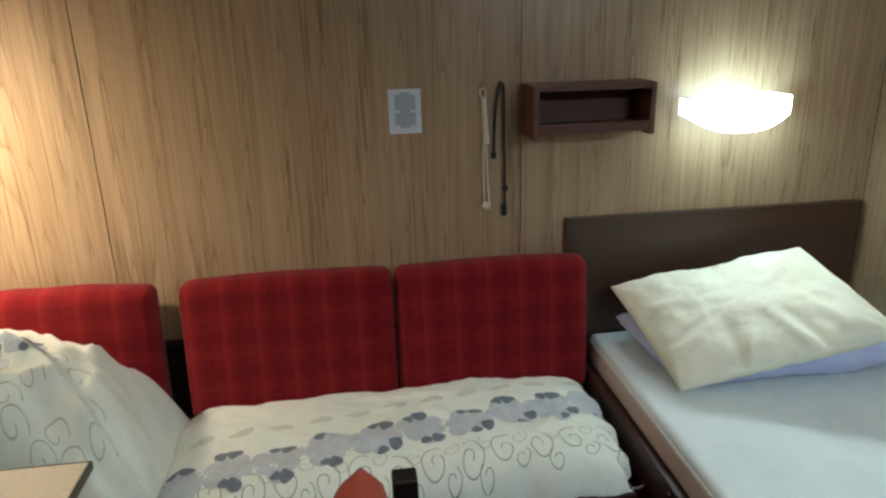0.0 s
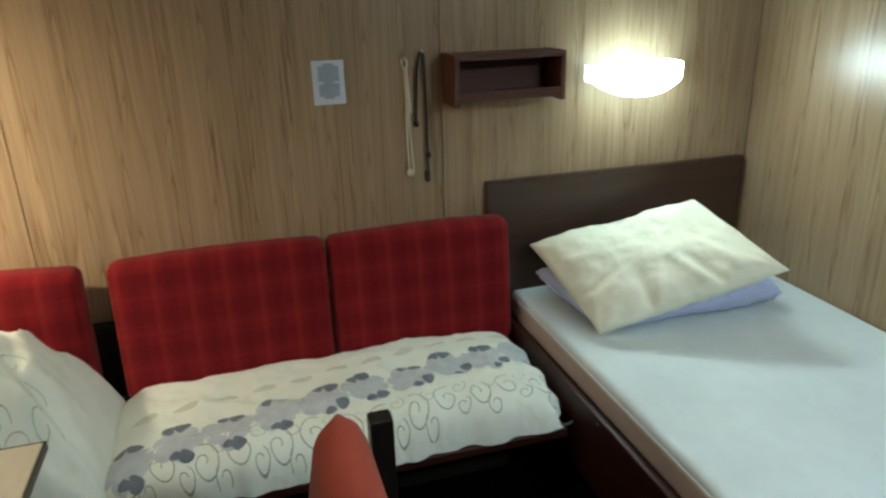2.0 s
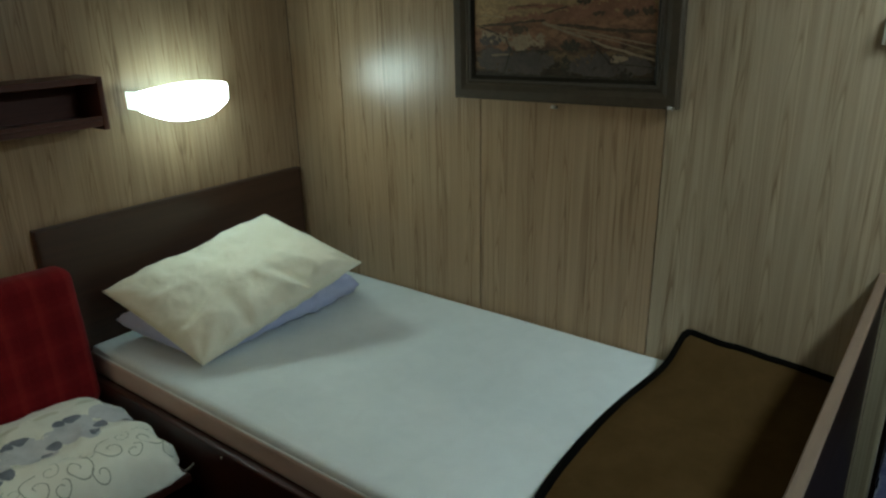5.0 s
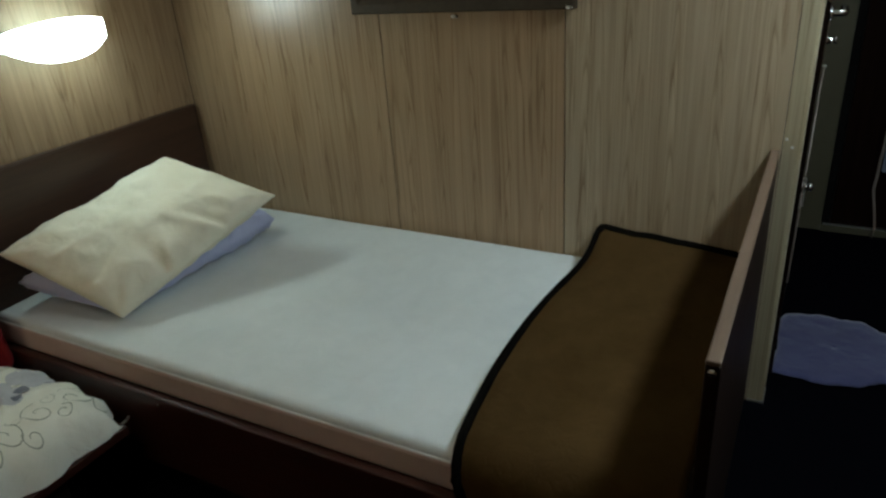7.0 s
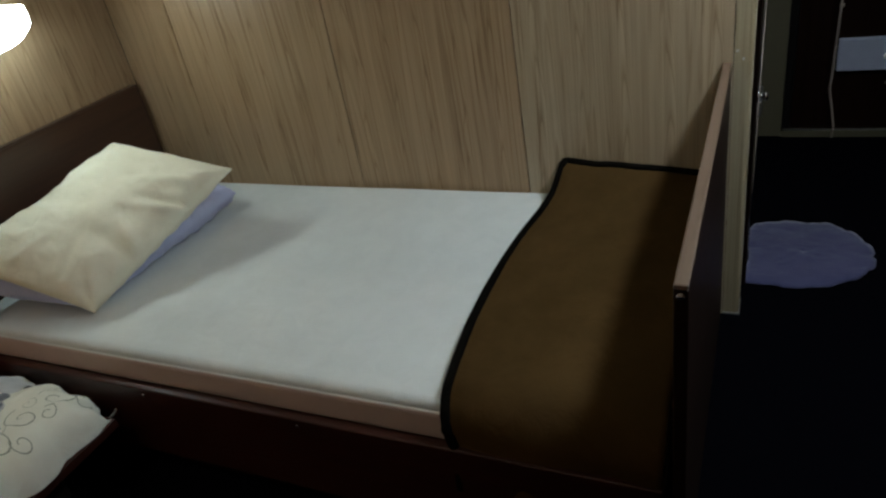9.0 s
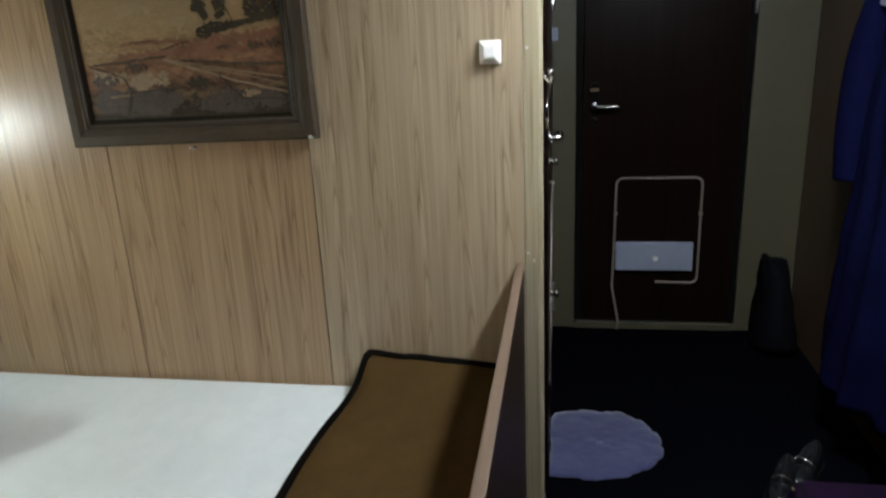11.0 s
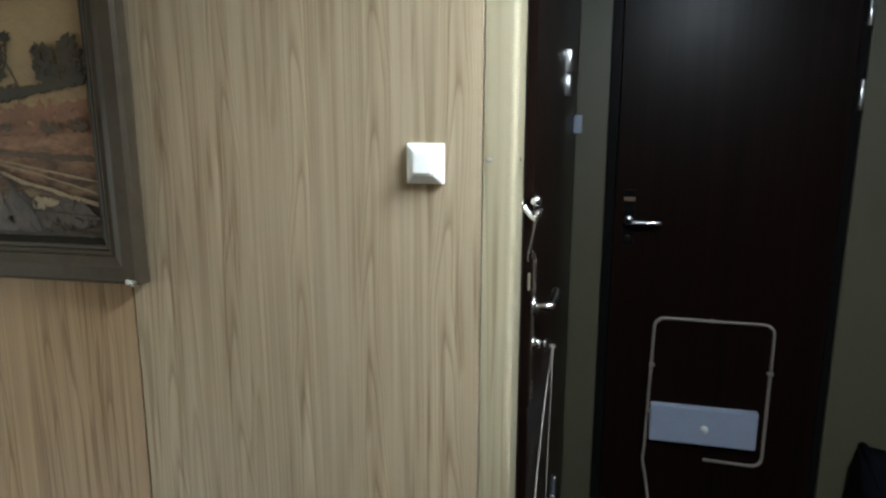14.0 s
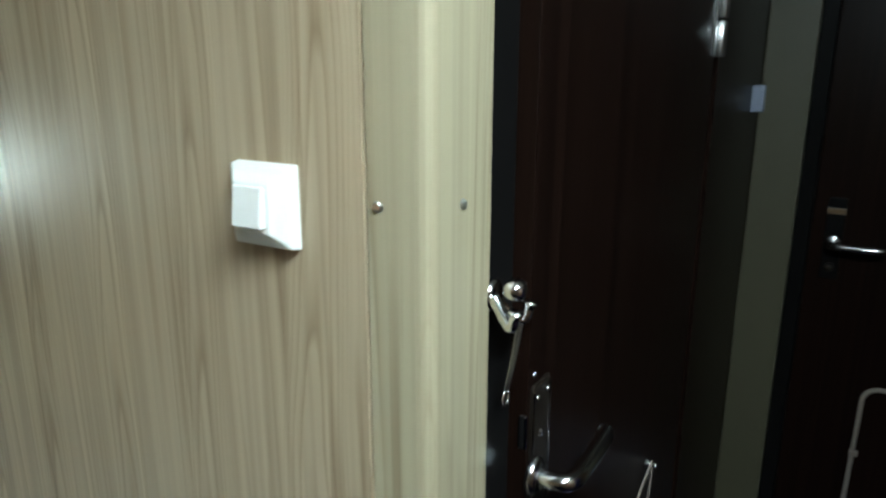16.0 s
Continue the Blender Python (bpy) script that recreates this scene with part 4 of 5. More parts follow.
reader = thing("reading_lamp", (-1.36, WALL_A, 1.45), "lit swivel reading lamp above the end of the sofa", "wall lamp")
aim = Vector((0.36, 0.76, -0.54)).normalized()
tip = Vector((-1.38, 2.08, 1.42))
part("shade", lathe([(0.022, -0.075), (0.030, -0.070), (0.056, 0.030), (0.060, 0.032), (0.058, 0.034), (0.052, 0.030), (0.026, -0.066), (0.020, -0.071)], tip, aim, 24), BRUSHED, reader, "metal cone shade", True)
part("bulb", lathe([(0.004, -0.05), (0.026, -0.042), (0.036, -0.020), (0.030, -0.002), (0.004, 0.006)], tip, aim, 20), WARMGLASS, reader, "glowing warm bulb", True)
part("arm", tube([tip - aim * 0.074, tip - aim * 0.12, (-1.44, 2.20, 1.50), (-1.42, WALL_A - 0.002, 1.48)], 0.007, 10, smooth_steps=2), BRUSHED, reader, "", True)
part("wall_rose", lathe([(0.032, 0), (0.034, 0.004), (0.030, 0.014)], (-1.42, WALL_A - 0.0005, 1.48), (0, -1, 0), 20), BRUSHED, reader, "", True)
ceiling_lamp = thing("ceiling_light", (1.48, -0.30, CEIL), "lit rectangular cabin ceiling light with an opal cover", "ceiling light")
part("tray", box(1.20, 1.76, -0.41, -0.19, CEIL - 0.030, CEIL - 0.0005, 0.004), STEEL, ceiling_lamp)
part("diffuser", box(1.225, 1.735, -0.385, -0.215, CEIL - 0.075, CEIL - 0.0305, 0.012), CEILGLASS, ceiling_lamp, "glowing opal diffuser")
# added rims, unseen, to hold back light towards the sofa wall
for y0, y1 in ((-0.212, -0.190), (-0.41, -0.388)):
    part("rim", box(1.20, 1.76, y0, y1, CEIL - 0.066, CEIL - 0.0302, 0.003), STEEL, ceiling_lamp, "added grey-green rim that cuts off low light")
SLX, SLY = -0.13, 1.38
sofa_lamp = thing("ceiling_light", (SLX, SLY, CEIL), "lit square ceiling light with an added light-blocking rim", "ceiling light")
part("tray", box(SLX - 0.12, SLX + 0.12, SLY - 0.12, SLY + 0.12, CEIL - 0.03, CEIL - 0.0005, 0.004), STEEL, sofa_lamp)
part("diffuser", box(SLX - 0.10, SLX + 0.10, SLY - 0.10, SLY + 0.10, CEIL - 0.046, CEIL - 0.0305, 0.006), SOFAGLASS, sofa_lamp, "glowing opal diffuser")
# unseen rims, deepest on the north, added to darken the upper panelled wall
for x0, x1, y0, y1, deep in ((-0.12, 0.12, 0.1005, 0.12, 0.195), (-0.12, 0.12, -0.12, -0.1005, 0.120), (-0.12, -0.1005, -0.1003, 0.1003, 0.064), (0.1005, 0.12, -0.1003, 0.1003, 0.096)):
    part("rim", box(SLX + x0, SLX + x1, SLY + y0, SLY + y1, CEIL - deep, CEIL - 0.0302, 0.003), STEEL, sofa_lamp, "added grey-green rim that cuts off low light")

# ---- notice, cords and shelf on the panelled wall ----
note = thing("paper_notice", (0.27, WALL_A, 1.17), "printed white notice stuck to the panelled wall", "notice")
part("sheet", box(0.212, 0.315, WALL_A - 0.0025, WALL_A - 0.0005, 1.168, 1.307), PAPER, note)
for k in range(14):
    w = 0.066 if k not in (0, 6, 13) else 0.034
    part("print_line", box(0.264 - w / 2, 0.264 + w / 2, WALL_A - 0.0031, WALL_A - 0.0026, 1.186 + 0.008 * k, 1.1935 + 0.008 * k), INK, note)
pen = thing("pull_cord", (0.513, WALL_A - 0.01, 0.92), "cream light pull cord with a handle, hanging on the wall", "cord")
part("hook", tube([(0.505, WALL_A - 0.001, 1.318), (0.505, WALL_A - 0.018, 1.312), (0.506, WALL_A - 0.020, 1.300)], 0.003, 8, smooth_steps=1), CHROME, pen, "", True)
part("grip", tube([(0.514, WALL_A - 0.012, 1.272), (0.518, WALL_A - 0.014, 1.18), (0.521, WALL_A - 0.014, 1.125)], 0.0095, 12, taper=lambda u: 0.75 + 0.35 * u), CREAMCORD, pen, "cream plastic grip", True)
for a, b in ((0.512, 0.515), (0.520, 0.531)):
    part("cord", tube([(a, WALL_A - 0.013, 1.13), (0.5 * (a + b) - 0.002, WALL_A - 0.013, 1.02), (b, WALL_A - 0.012, 0.925)], 0.0038, 8, smooth_steps=2), CREAMCORD, pen, "", True)
part("loop", tube([(0.506, WALL_A - 0.016, 1.302), (0.500, WALL_A - 0.014, 1.285), (0.512, WALL_A - 0.013, 1.262), (0.522, WALL_A - 0.013, 1.285), (0.512, WALL_A - 0.015, 1.304)], 0.004, 8, smooth_steps=2), CREAMCORD, pen, "", True)
part("ball", lathe([(0.001, 0), (0.010, 0.003), (0.0145, 0.012), (0.012, 0.022), (0.003, 0.028)], (0.519, WALL_A - 0.016, 0.905), (0, 0, 1), 16), CREAMCORD, pen, "cream ball end", True)
lanyard = thing("black_lanyard", (0.573, WALL_A - 0.01, 0.88), "black cord lanyard with toggles hanging on the wall", "lanyard")
part("cord", tube([(0.545, WALL_A - 0.010, 1.085), (0.550, WALL_A - 0.012, 1.22), (0.562, WALL_A - 0.010, 1.312), (0.574, WALL_A - 0.012, 1.322), (0.580, WALL_A - 0.012, 1.29), (0.582, WALL_A - 0.012, 1.05), (0.583, WALL_A - 0.012, 0.91)], 0.0042, 8, smooth_steps=2), BLACKCORD, lanyard, "", True)
for x, z, h in ((0.545, 1.075, 0.022), (0.584, 0.965, 0.020), (0.580, 0.880, 0.040)):
    part("toggle", lathe([(0.005, 0), (0.009, 0.004), (0.009, h - 0.004), (0.005, h)], (x, WALL_A - 0.012, z), (0, 0, 1), 12), BLACKCORD, lanyard, "", True)
part("hook", tube([(0.570, WALL_A - 0.001, 1.322), (0.570, WALL_A - 0.018, 1.317), (0.570, WALL_A - 0.020, 1.326)], 0.003, 8), BRUSHED, lanyard, "", True)

shelf = thing("wall_shelf", (0.83, WALL_A, 1.13), "open reddish-brown wooden box shelf on the panelled wall, empty", "shelf")
SX0, SX1, SY0, SZ0, SZ1 = 0.642, 1.030, WALL_A - 0.145, 1.148, 1.312
part("side", box(SX0, SX0 + 0.018, SY0, WALL_A - 0.0005, SZ0, SZ1, 0.002), SHELFWOOD, shelf)
part("side", box(SX1 - 0.018, SX1, SY0, WALL_A - 0.0005, SZ0 + 0.004, SZ1, 0.002), SHELFWOOD, shelf)
part("top_board", box(SX0 + 0.0182, SX1 - 0.0182, SY0, WALL_A - 0.0005, SZ1 - 0.019, SZ1 - 0.001, 0.002), SHELFWOOD, shelf)
part("bottom_board", box(SX0 + 0.0182, SX1 - 0.0182, SY0 + 0.002, WALL_A - 0.0005, SZ0 + 0.016, SZ0 + 0.034, 0.002), SHELFWOOD, shelf)
part("back_board", box(SX0 + 0.0182, SX1 - 0.0182, WALL_A - 0.008, WALL_A - 0.0005, SZ0 + 0.0345, SZ1 - 0.0195), SHELFWOOD, shelf)
part("lip", box(SX0 + 0.0182, SX1 - 0.0182, SY0, SY0 + 0.014, SZ0 + 0.0345, SZ0 + 0.048, 0.002), SHELFWOOD, shelf)

# ---- the bed ----
HX0, HX1, HTOP = 0.792, 1.880, 0.858
headboard = thing("headboard", (1.35, WALL_A, 0.3), "dark brown veneered headboard fixed to the wall", "headboard")
part("panel", box(HX0 + 0.006, HX1 - 0.006, WALL_A - 0.028, WALL_A - 0.0005, 0.30, HTOP - 0.0065, 0.001), HEADWOOD, headboard)
part("top_edging", box(HX0, HX1, WALL_A - 0.029, WALL_A - 0.0005, HTOP - 0.006, HTOP, 0.002), HEADWOOD, headboard, "dark edging strip")
for x in (HX0, HX1 - 0.0055):
    part("side_edging", box(x, x + 0.0055, WALL_A - 0.029, WALL_A - 0.0005, 0.30, HTOP - 0.0065, 0.002), HEADWOOD, headboard, "dark edging strip")
bed = thing("bed", (1.38, 1.4, 0), "single berth with a dark mahogany base and white sheet", "bed")
part("front_rail", box(0.842, 0.866, 0.356, 2.468, 0.10, 0.352, 0.004), MAHOGANY, bed)
part("plinth", box(0.90, 0.918, 0.356, 2.468, 0.0, 0.0995), BLACKWOOD, bed)
part("base_board", box(0.8665, WALL_B - 0.0005, 0.356, 2.468, 0.30, 0.335), MAHOGANY, bed)
part("end_panel", box(0.8665, WALL_B - 0.0005, 2.44, 2.4685, 0.0, 0.2995), MAHOGANY, bed)
for y in (1.70, 1.20):
    part("screw", lathe([(0.005, 0), (0.005, 0.002), (0.003, 0.003)], (0.842, y, 0.332), (-1, 0, 0), 10), CHROME, bed)
foot = thing("footboard", (1.36, 0.33, 0), "dark veneered footboard with a worn pale top edge", "footboard")
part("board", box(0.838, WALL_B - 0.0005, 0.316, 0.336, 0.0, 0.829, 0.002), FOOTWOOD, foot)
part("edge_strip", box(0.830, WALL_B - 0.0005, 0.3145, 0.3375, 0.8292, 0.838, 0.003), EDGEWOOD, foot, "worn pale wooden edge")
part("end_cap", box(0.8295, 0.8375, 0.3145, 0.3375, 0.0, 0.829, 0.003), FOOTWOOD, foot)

part("end_stud", lathe([(0.007, 0), (0.007, 0.002), (0.004, 0.004)], (0.8294, 0.326, 0.818), (-1, 0, 0), 12), CHROME, foot, "shiny round stud", True)

mattress = thing("mattress", (1.39, 1.45, 0.34), "mattress under a smooth white fitted sheet", "mattress")
MX0, MX1, MY0, MY1, MTOP = 0.886, WALL_B - 0.006, 0.362, 2.462, 0.438


def mat_top(u, v):
    x, y = MX0 + (MX1 - MX0) * u, MY0 + (MY1 - MY0) * v
    e = min(x - MX0, MX1 - x, y - MY0, MY1 - y)
    r = 0.026
    drop = r - math.sqrt(max(0, r * r - max(0, r - e) ** 2))
    sag = -0.010 * math.exp(-((x - 1.45) / 0.30) ** 2 - ((y - 1.5) / 0.45) ** 2)
    return Vector((x, y, MTOP - drop + sag + 0.0022 * fbm(x * 2.2, y * 1.6, 3.0)))


edge_u = [0, 0.004, 0.010, 0.017, 0.024] + [0.05 + 0.9 * k / 34 for k in range(35)] + [0.976, 0.983, 0.99, 0.996, 1]


def warp(s, n):
    f = s * n
    i = min(int(f), n - 1)
    return edge_u[i] + (edge_u[i + 1] - edge_u[i]) * (f - i)


NE = len(edge_u) - 1
part("sheet", closed(lambda u, v: mat_top(warp(u, NE), warp(v, NE)), lambda u, v: (lambda q: Vector((q.x, q.y, min(q.z - 0.003, MTOP - 0.026))))(mat_top(warp(u, NE), warp(v, NE))), NE, NE), SHEET, mattress, "smooth white cotton sheet", True)
part("side_band", box(MX0 - 0.006, MX1 - 0.001, MY0 + 0.001, MY1 - 0.001, 0.3352, MTOP - 0.0262, 0.008), MATSIDE, mattress, "pink-grey mattress side with its shade put into the colour")
part("seam_piping", tube([(MX0, MY0 + 0.02, MTOP - 0.026), (MX0, MY1 - 0.02, MTOP - 0.026)], 0.0028, 6), SHEET, mattress)

# pillows
lower = tagged(part("pillow", pillow_mesh((1.000, 2.000, 0.480), (1.700, 1.985, 0.492), (0.945, 2.370, 0.530), (1.72, 2.40, 0.520), 0.056, 2.3, 0.006, 0.004, 9.0), PILLOWBLUE, smooth=True),
               "flat pale blue pillow lying on the white sheet", "pillow", "pillows on the bed")
upper = tagged(part("pillow", pillow_mesh((0.998, 1.985, 0.456), (1.565, 1.832, 0.655), (0.925, 2.385, 0.634), (1.575, 2.345, 0.742), 0.082, 7.1, 0.011, 0.008), PILLOWCREAM, smooth=True),
               "plump cream pillow leaning over the blue one", "pillow", "pillows on the bed")

# blanket over the foot of the bed
blanket = thing("blanket", (1.4, 0.58, 0.44), "olive-brown wool blanket with black edging over the bed foot", "blanket")


def blanket_top(s, v):
    """s runs from the wall over the bed and down its front, v from the head side to the footboard."""
    top_len, drop_len, r = 1.02, 0.20, 0.045
    y = 0.795 - 0.439 * v + 0.066 * math.sin(math.pi * min(1, s / 0.9)) * (1 - v)
    d = s * (top_len + drop_len)
    lift = (0.068 - 0.050 * v) * math.exp(-((d - 0.01) / 0.12) ** 2) + 0.022
    lift += 0.014 * fbm(d * 2.5, y * 3, 5.0) + 0.020 * max(0, v - 0.15) * (1 - s * 0.3)
    lift *= 0.35 + 0.65 * min(1.15, v * 9 + 0.25 + 0.9 * math.exp(-((d / 0.07) ** 2)))
    if d < top_len - r:
        return Vector((WALL_B - 0.006 - d, y, MTOP + 0.006 + lift))
    a = min((d - (top_len - r)) / r, math.pi / 2)
    x = WALL_B - 0.006 - (top_len - r) - r * math.sin(a) * 1.0
    z = MTOP + 0.006 + lift * (1 - 0.7 * a / (math.pi / 2)) - r * (1 - math.cos(a)) - max(0, d - (top_len - r) - r * math.pi / 2)
    return Vector((x - 0.012 * a - 0.010 * (1 + fbm(y * 7, z * 4, 2.0)) * (a > 1.5), y, z))


def blanket_under(s, v):
    p = blanket_top(s, v)
    q = blanket_top(min(s + 0.004, 1), v) - blanket_top(max(s - 0.004, 0), v)
    n = Vector((q.z, 0, -q.x)).normalized()
    return p - n * 0.012 if n.z > -0.2 else p + n * 0.012


part("wool", closed(blanket_top, blanket_under, 60, 28), BLANKET, blanket, "", True)
part("head_binding", tube([blanket_top(k / 50, 0.008) for k in range(51)], 0.0125, 8), BINDING, blanket, "black wool edging", True)
part("wall_binding", tube([blanket_top(0.002, 0.02 + 0.96 * k / 24) + Vector((0, 0, 0.003)) for k in range(25)], 0.011, 8), BINDING, blanket, "black wool edging", True)

# ---- the sofa ----
sofa = thing("sofa", (-0.3, 2.1, 0), "built-in sofa with a dark wooden seat box", "sofa")
part("seat_board", box(WEST + 0.002, 0.80, 1.800, WALL_A - 0.0005, 0.235, 0.262, 0.003), MAHOGANY, sofa)
part("seat_box", box(WEST + 0.002, 0.70, 2.02, WALL_A - 0.0005, 0.0, 0.2345), BLACKWOOD, sofa)
part("back_ledge", box(WEST + 0.002, 0.795, WALL_A - 0.05, WALL_A - 0.0005, 0.2622, 0.52, 0.004), BLACKWOOD, sofa)
part("latch", tube([(0.80, 1.84, 0.25), (0.822, 1.835, 0.252), (0.832, 1.832, 0.262)], 0.004, 8), BRUSHED, sofa, "small metal latch")
for x0, x1, lean, seed in ((-1.32, -0.545, 0.035, 1.0), (-0.475, 0.192, 0.045, 2.0), (0.198, 0.838, 0.045, 3.0)):
    tagged(part("back_cushion", slab_cushion(x0, x1, WALL_A - 0.165, WALL_A - 0.062, 0.300, 0.752, 0.034, seed, 0.014, lean), PLAID, smooth=True),
           "red plaid back cushion leaning on the wall behind the sofa", "cushion", "sofa back cushions")

# folded duvet on the seat
DX0, DX1, DY_0, DY_1, DZ = -0.50, 0.805, 1.805, 2.345, 0.262


def duvet_top(u, v):
    x, y = DX0 + (DX1 - DX0) * u, DY_0 + (DY_1 - DY_0) * v
    a, b = max(0, 1 - abs(2 * u - 1) ** 11), max(0, 1 - abs(2 * v - 1) ** 5)
    full = (a * b) ** 0.42
    lump = 0.016 * fbm(x * 2.6, y * 3.4, 1.0) + 0.008 * fbm(x * 9, y * 9, 4.0)
    y += 0.016 * fbm(x * 3.1, 2.0, 6.0) + (0.014 * fbm(x * 11, 3.0, 4.0) + 0.006 * math.sin(x * 50 + 5 * fbm(x * 4, 2.0, 1.0))) * max(0, 0.12 - v) * 8
    x = 0.15 + (x - 0.15) * (1 - 0.035 * abs(2 * v - 1) ** 5)
    lump += (1 - abs(noise.noise(Vector((x * 2.2 + y * 3, y * 5 - x, 7.0))))) ** 8 * 0.012 + (1 - abs(noise.noise(Vector((x * 7, y * 4 + x * 2, 9.0))))) ** 7 * 0.010 * (0.3 + u)
    lump -= 0.010 * abs(noise.noise(Vector((x * 4 + y * 9, y * 7, 2.0)))) + 0.010 * abs(noise.noise(Vector((x * 16, y * 10, 5.0)))) * max(0, u - 0.75) * 3
    return Vector((x + (0.020 * fbm(y * 9, x * 2, 2.0) + 0.010 * math.sin(y * 60 + 4 * fbm(y * 6, 1.0, 3.0))) * max(0, u - 0.90) * 10, y, DZ + 0.004 + (0.112 + 0.020 * u + lump) * full))


duvet = thing("duvet", (0.15, 2.06, 0.262), "folded white duvet printed with grey flowers, on the sofa seat", "duvet")
part("cover", closed(duvet_top, lambda u, v: Vector((duvet_top(u, v).x, duvet_top(u, v).y, DZ + 0.0005)), 110, 54), DUVET, duvet, "", True)


def on_duvet(x, y, lift):
    u, v = (x - DX0) / (DX1 - DX0), (y - DY_0) / (DY_1 - DY_0)
    p = duvet_top(min(max(u, 0.004), 0.996), min(max(v, 0.004), 0.996))
    e = 0.004
    du = duvet_top(min(u + e, 0.999), v) - duvet_top(max(u - e, 0.001), v)
    dv = duvet_top(u, min(v + e, 0.999)) - duvet_top(u, max(v - e, 0.001))
    return p + du.cross(dv).normalized() * lift


def print_petal(bm, place, cx, cy, ang, length, width, lift):
    """One printed petal: a rounded lobe laid on the cloth."""
    n, rings = 12, 3
    rows = []
    for r in range(1, rings + 1):
        row = []
        for k in range(n):
            t = 2 * math.pi * k / n
            px, py = length * 0.5 * (1 + math.cos(t) * r / rings), width * 0.5 * math.sin(t) * r / rings * (0.75 + 0.35 * math.cos(t))
            row.append(bm.verts.new(place(cx + px * math.cos(ang) - py * math.sin(ang), cy + px * math.sin(ang) + py * math.cos(ang), lift)))
        rows.append(row)
    bm.faces.new(rows[0])
    for A, B in zip(rows, rows[1:]):
        for k in range(n):
            bm.faces.new((A[k], A[(k + 1) % n], B[(k + 1) % n], B[k]))


def ribbon(bm, place, pts, w, lift):
    prev = None
    for i, (x, y) in enumerate(pts):
        a, b = pts[max(i - 1, 0)], pts[min(i + 1, len(pts) - 1)]
        d = Vector((b[0] - a[0], b[1] - a[1])).normalized()
        now = [bm.verts.new(place(x - d.y * w, y + d.x * w, lift)), bm.verts.new(place(x + d.y * w, y - d.x * w, lift))]
        if prev:
            bm.faces.new((prev[0], prev[1], now[1], now[0]))
        prev = now


def print_flower(place, cx, cy, size, turn, parent, flat=1.0):
    light = bmesh.new()
    for k in range(6):
        a = turn + k * math.pi / 3
        print_petal(light, place, cx - 0.12 * size * math.cos(a), cy - 0.12 * size * math.sin(a), a, size * (1.2 if k % 2 else 1.04), size * 1.0, 0.0016 + 0.0002 * k)
    part("flower_print", light, PETALGREY, parent, "grey printed flower", True)
    for tips in (((1.35 + 0.3 * math.sin(turn), 0.50, 0.85), (1.95 + 0.3 * math.sin(turn), 0.44, 0.60)), ((-0.75 + 0.5 * math.cos(turn), 0.55, 0.70), (-1.35 + 0.3 * math.cos(turn), 0.36, 0.60))):
        dark = bmesh.new()
        for q, (a, l, w) in enumerate(tips):
            print_petal(dark, place, cx + 0.60 * size * math.cos(a), cy + 0.60 * size * math.sin(a), a, size * l, size * w, 0.0034 + 0.0003 * q)
        part("petal_print", dark, PETALBLUE, parent, "slate-blue printed petals", True)


rng = random.Random(11)
for k in range(10):
    cx = -0.43 + 0.133 * k
    print_flower(on_duvet, cx, 1.966 + 0.155 * cx + 0.012 * (k % 2) + rng.uniform(-0.008, 0.008), 0.072, rng.uniform(0, 6.28), duvet)
for k in range(9):
    cx = -0.363 + 0.133 * k
    cy = 1.966 + 0.155 * cx + rng.uniform(-0.015, 0.015)
    for q in range(2):
        bm = bmesh.new()
        ribbon(bm, on_duvet, [(cx + (0.024 - 0.006 * q) * math.cos(t), cy + 0.030 * q + 0.018 * math.sin(t)) for t in [0.5 * j for j in range(13)]], 0.0011, 0.0014)
        part("outline_print", bm, PRINTLINE, duvet)
for k in range(13):
    cx, r0, s = -0.43 + 0.098 * k, 0.046, 1 if k % 2 else -1
    cy = max(1.852, 1.822 + 0.110 * cx) + 0.012 * (k % 2)
    bm = bmesh.new()
    ribbon(bm, on_duvet, [(cx + s * r0 * (1 - 0.10 * t) * math.cos(t + 1.2), cy + r0 * (1 - 0.10 * t) * 1.15 * math.sin(t + 1.2)) for t in [0.35 * j for j in range(26)]], 0.0015, 0.0014)
    part("scroll_print", bm, PRINTLINE, duvet)
    for q in (-1, 1):
        bm = bmesh.new()
        ribbon(bm, on_duvet, [(cx + 0.045 - s * 0.026 * (1 - 0.10 * t) * math.cos(t + 2.0), cy + q * 0.036 + 0.026 * (1 - 0.10 * t) * math.sin(t + 2.0)) for t in [0.4 * j for j in range(19)]], 0.0013, 0.0013)
        part("scroll_print", bm, PRINTLINE if q < 0 else PRINTFAINT, duvet)
for k in range(11):
    bm = bmesh.new()
    print_petal(bm, on_duvet, -0.43 + 0.112 * k, 2.125 + 0.120 * (-0.39 + 0.112 * k), 0.15, 0.075, 0.036, 0.0030)
    part("leaf_print", bm, PRINTPALE, duvet)

# heap of bedding at the far end of the sofa
heap = thing("bedding_heap", (-0.95, 2.05, 0.262), "plump white flowered pillow heaped on the sofa", "pillow")


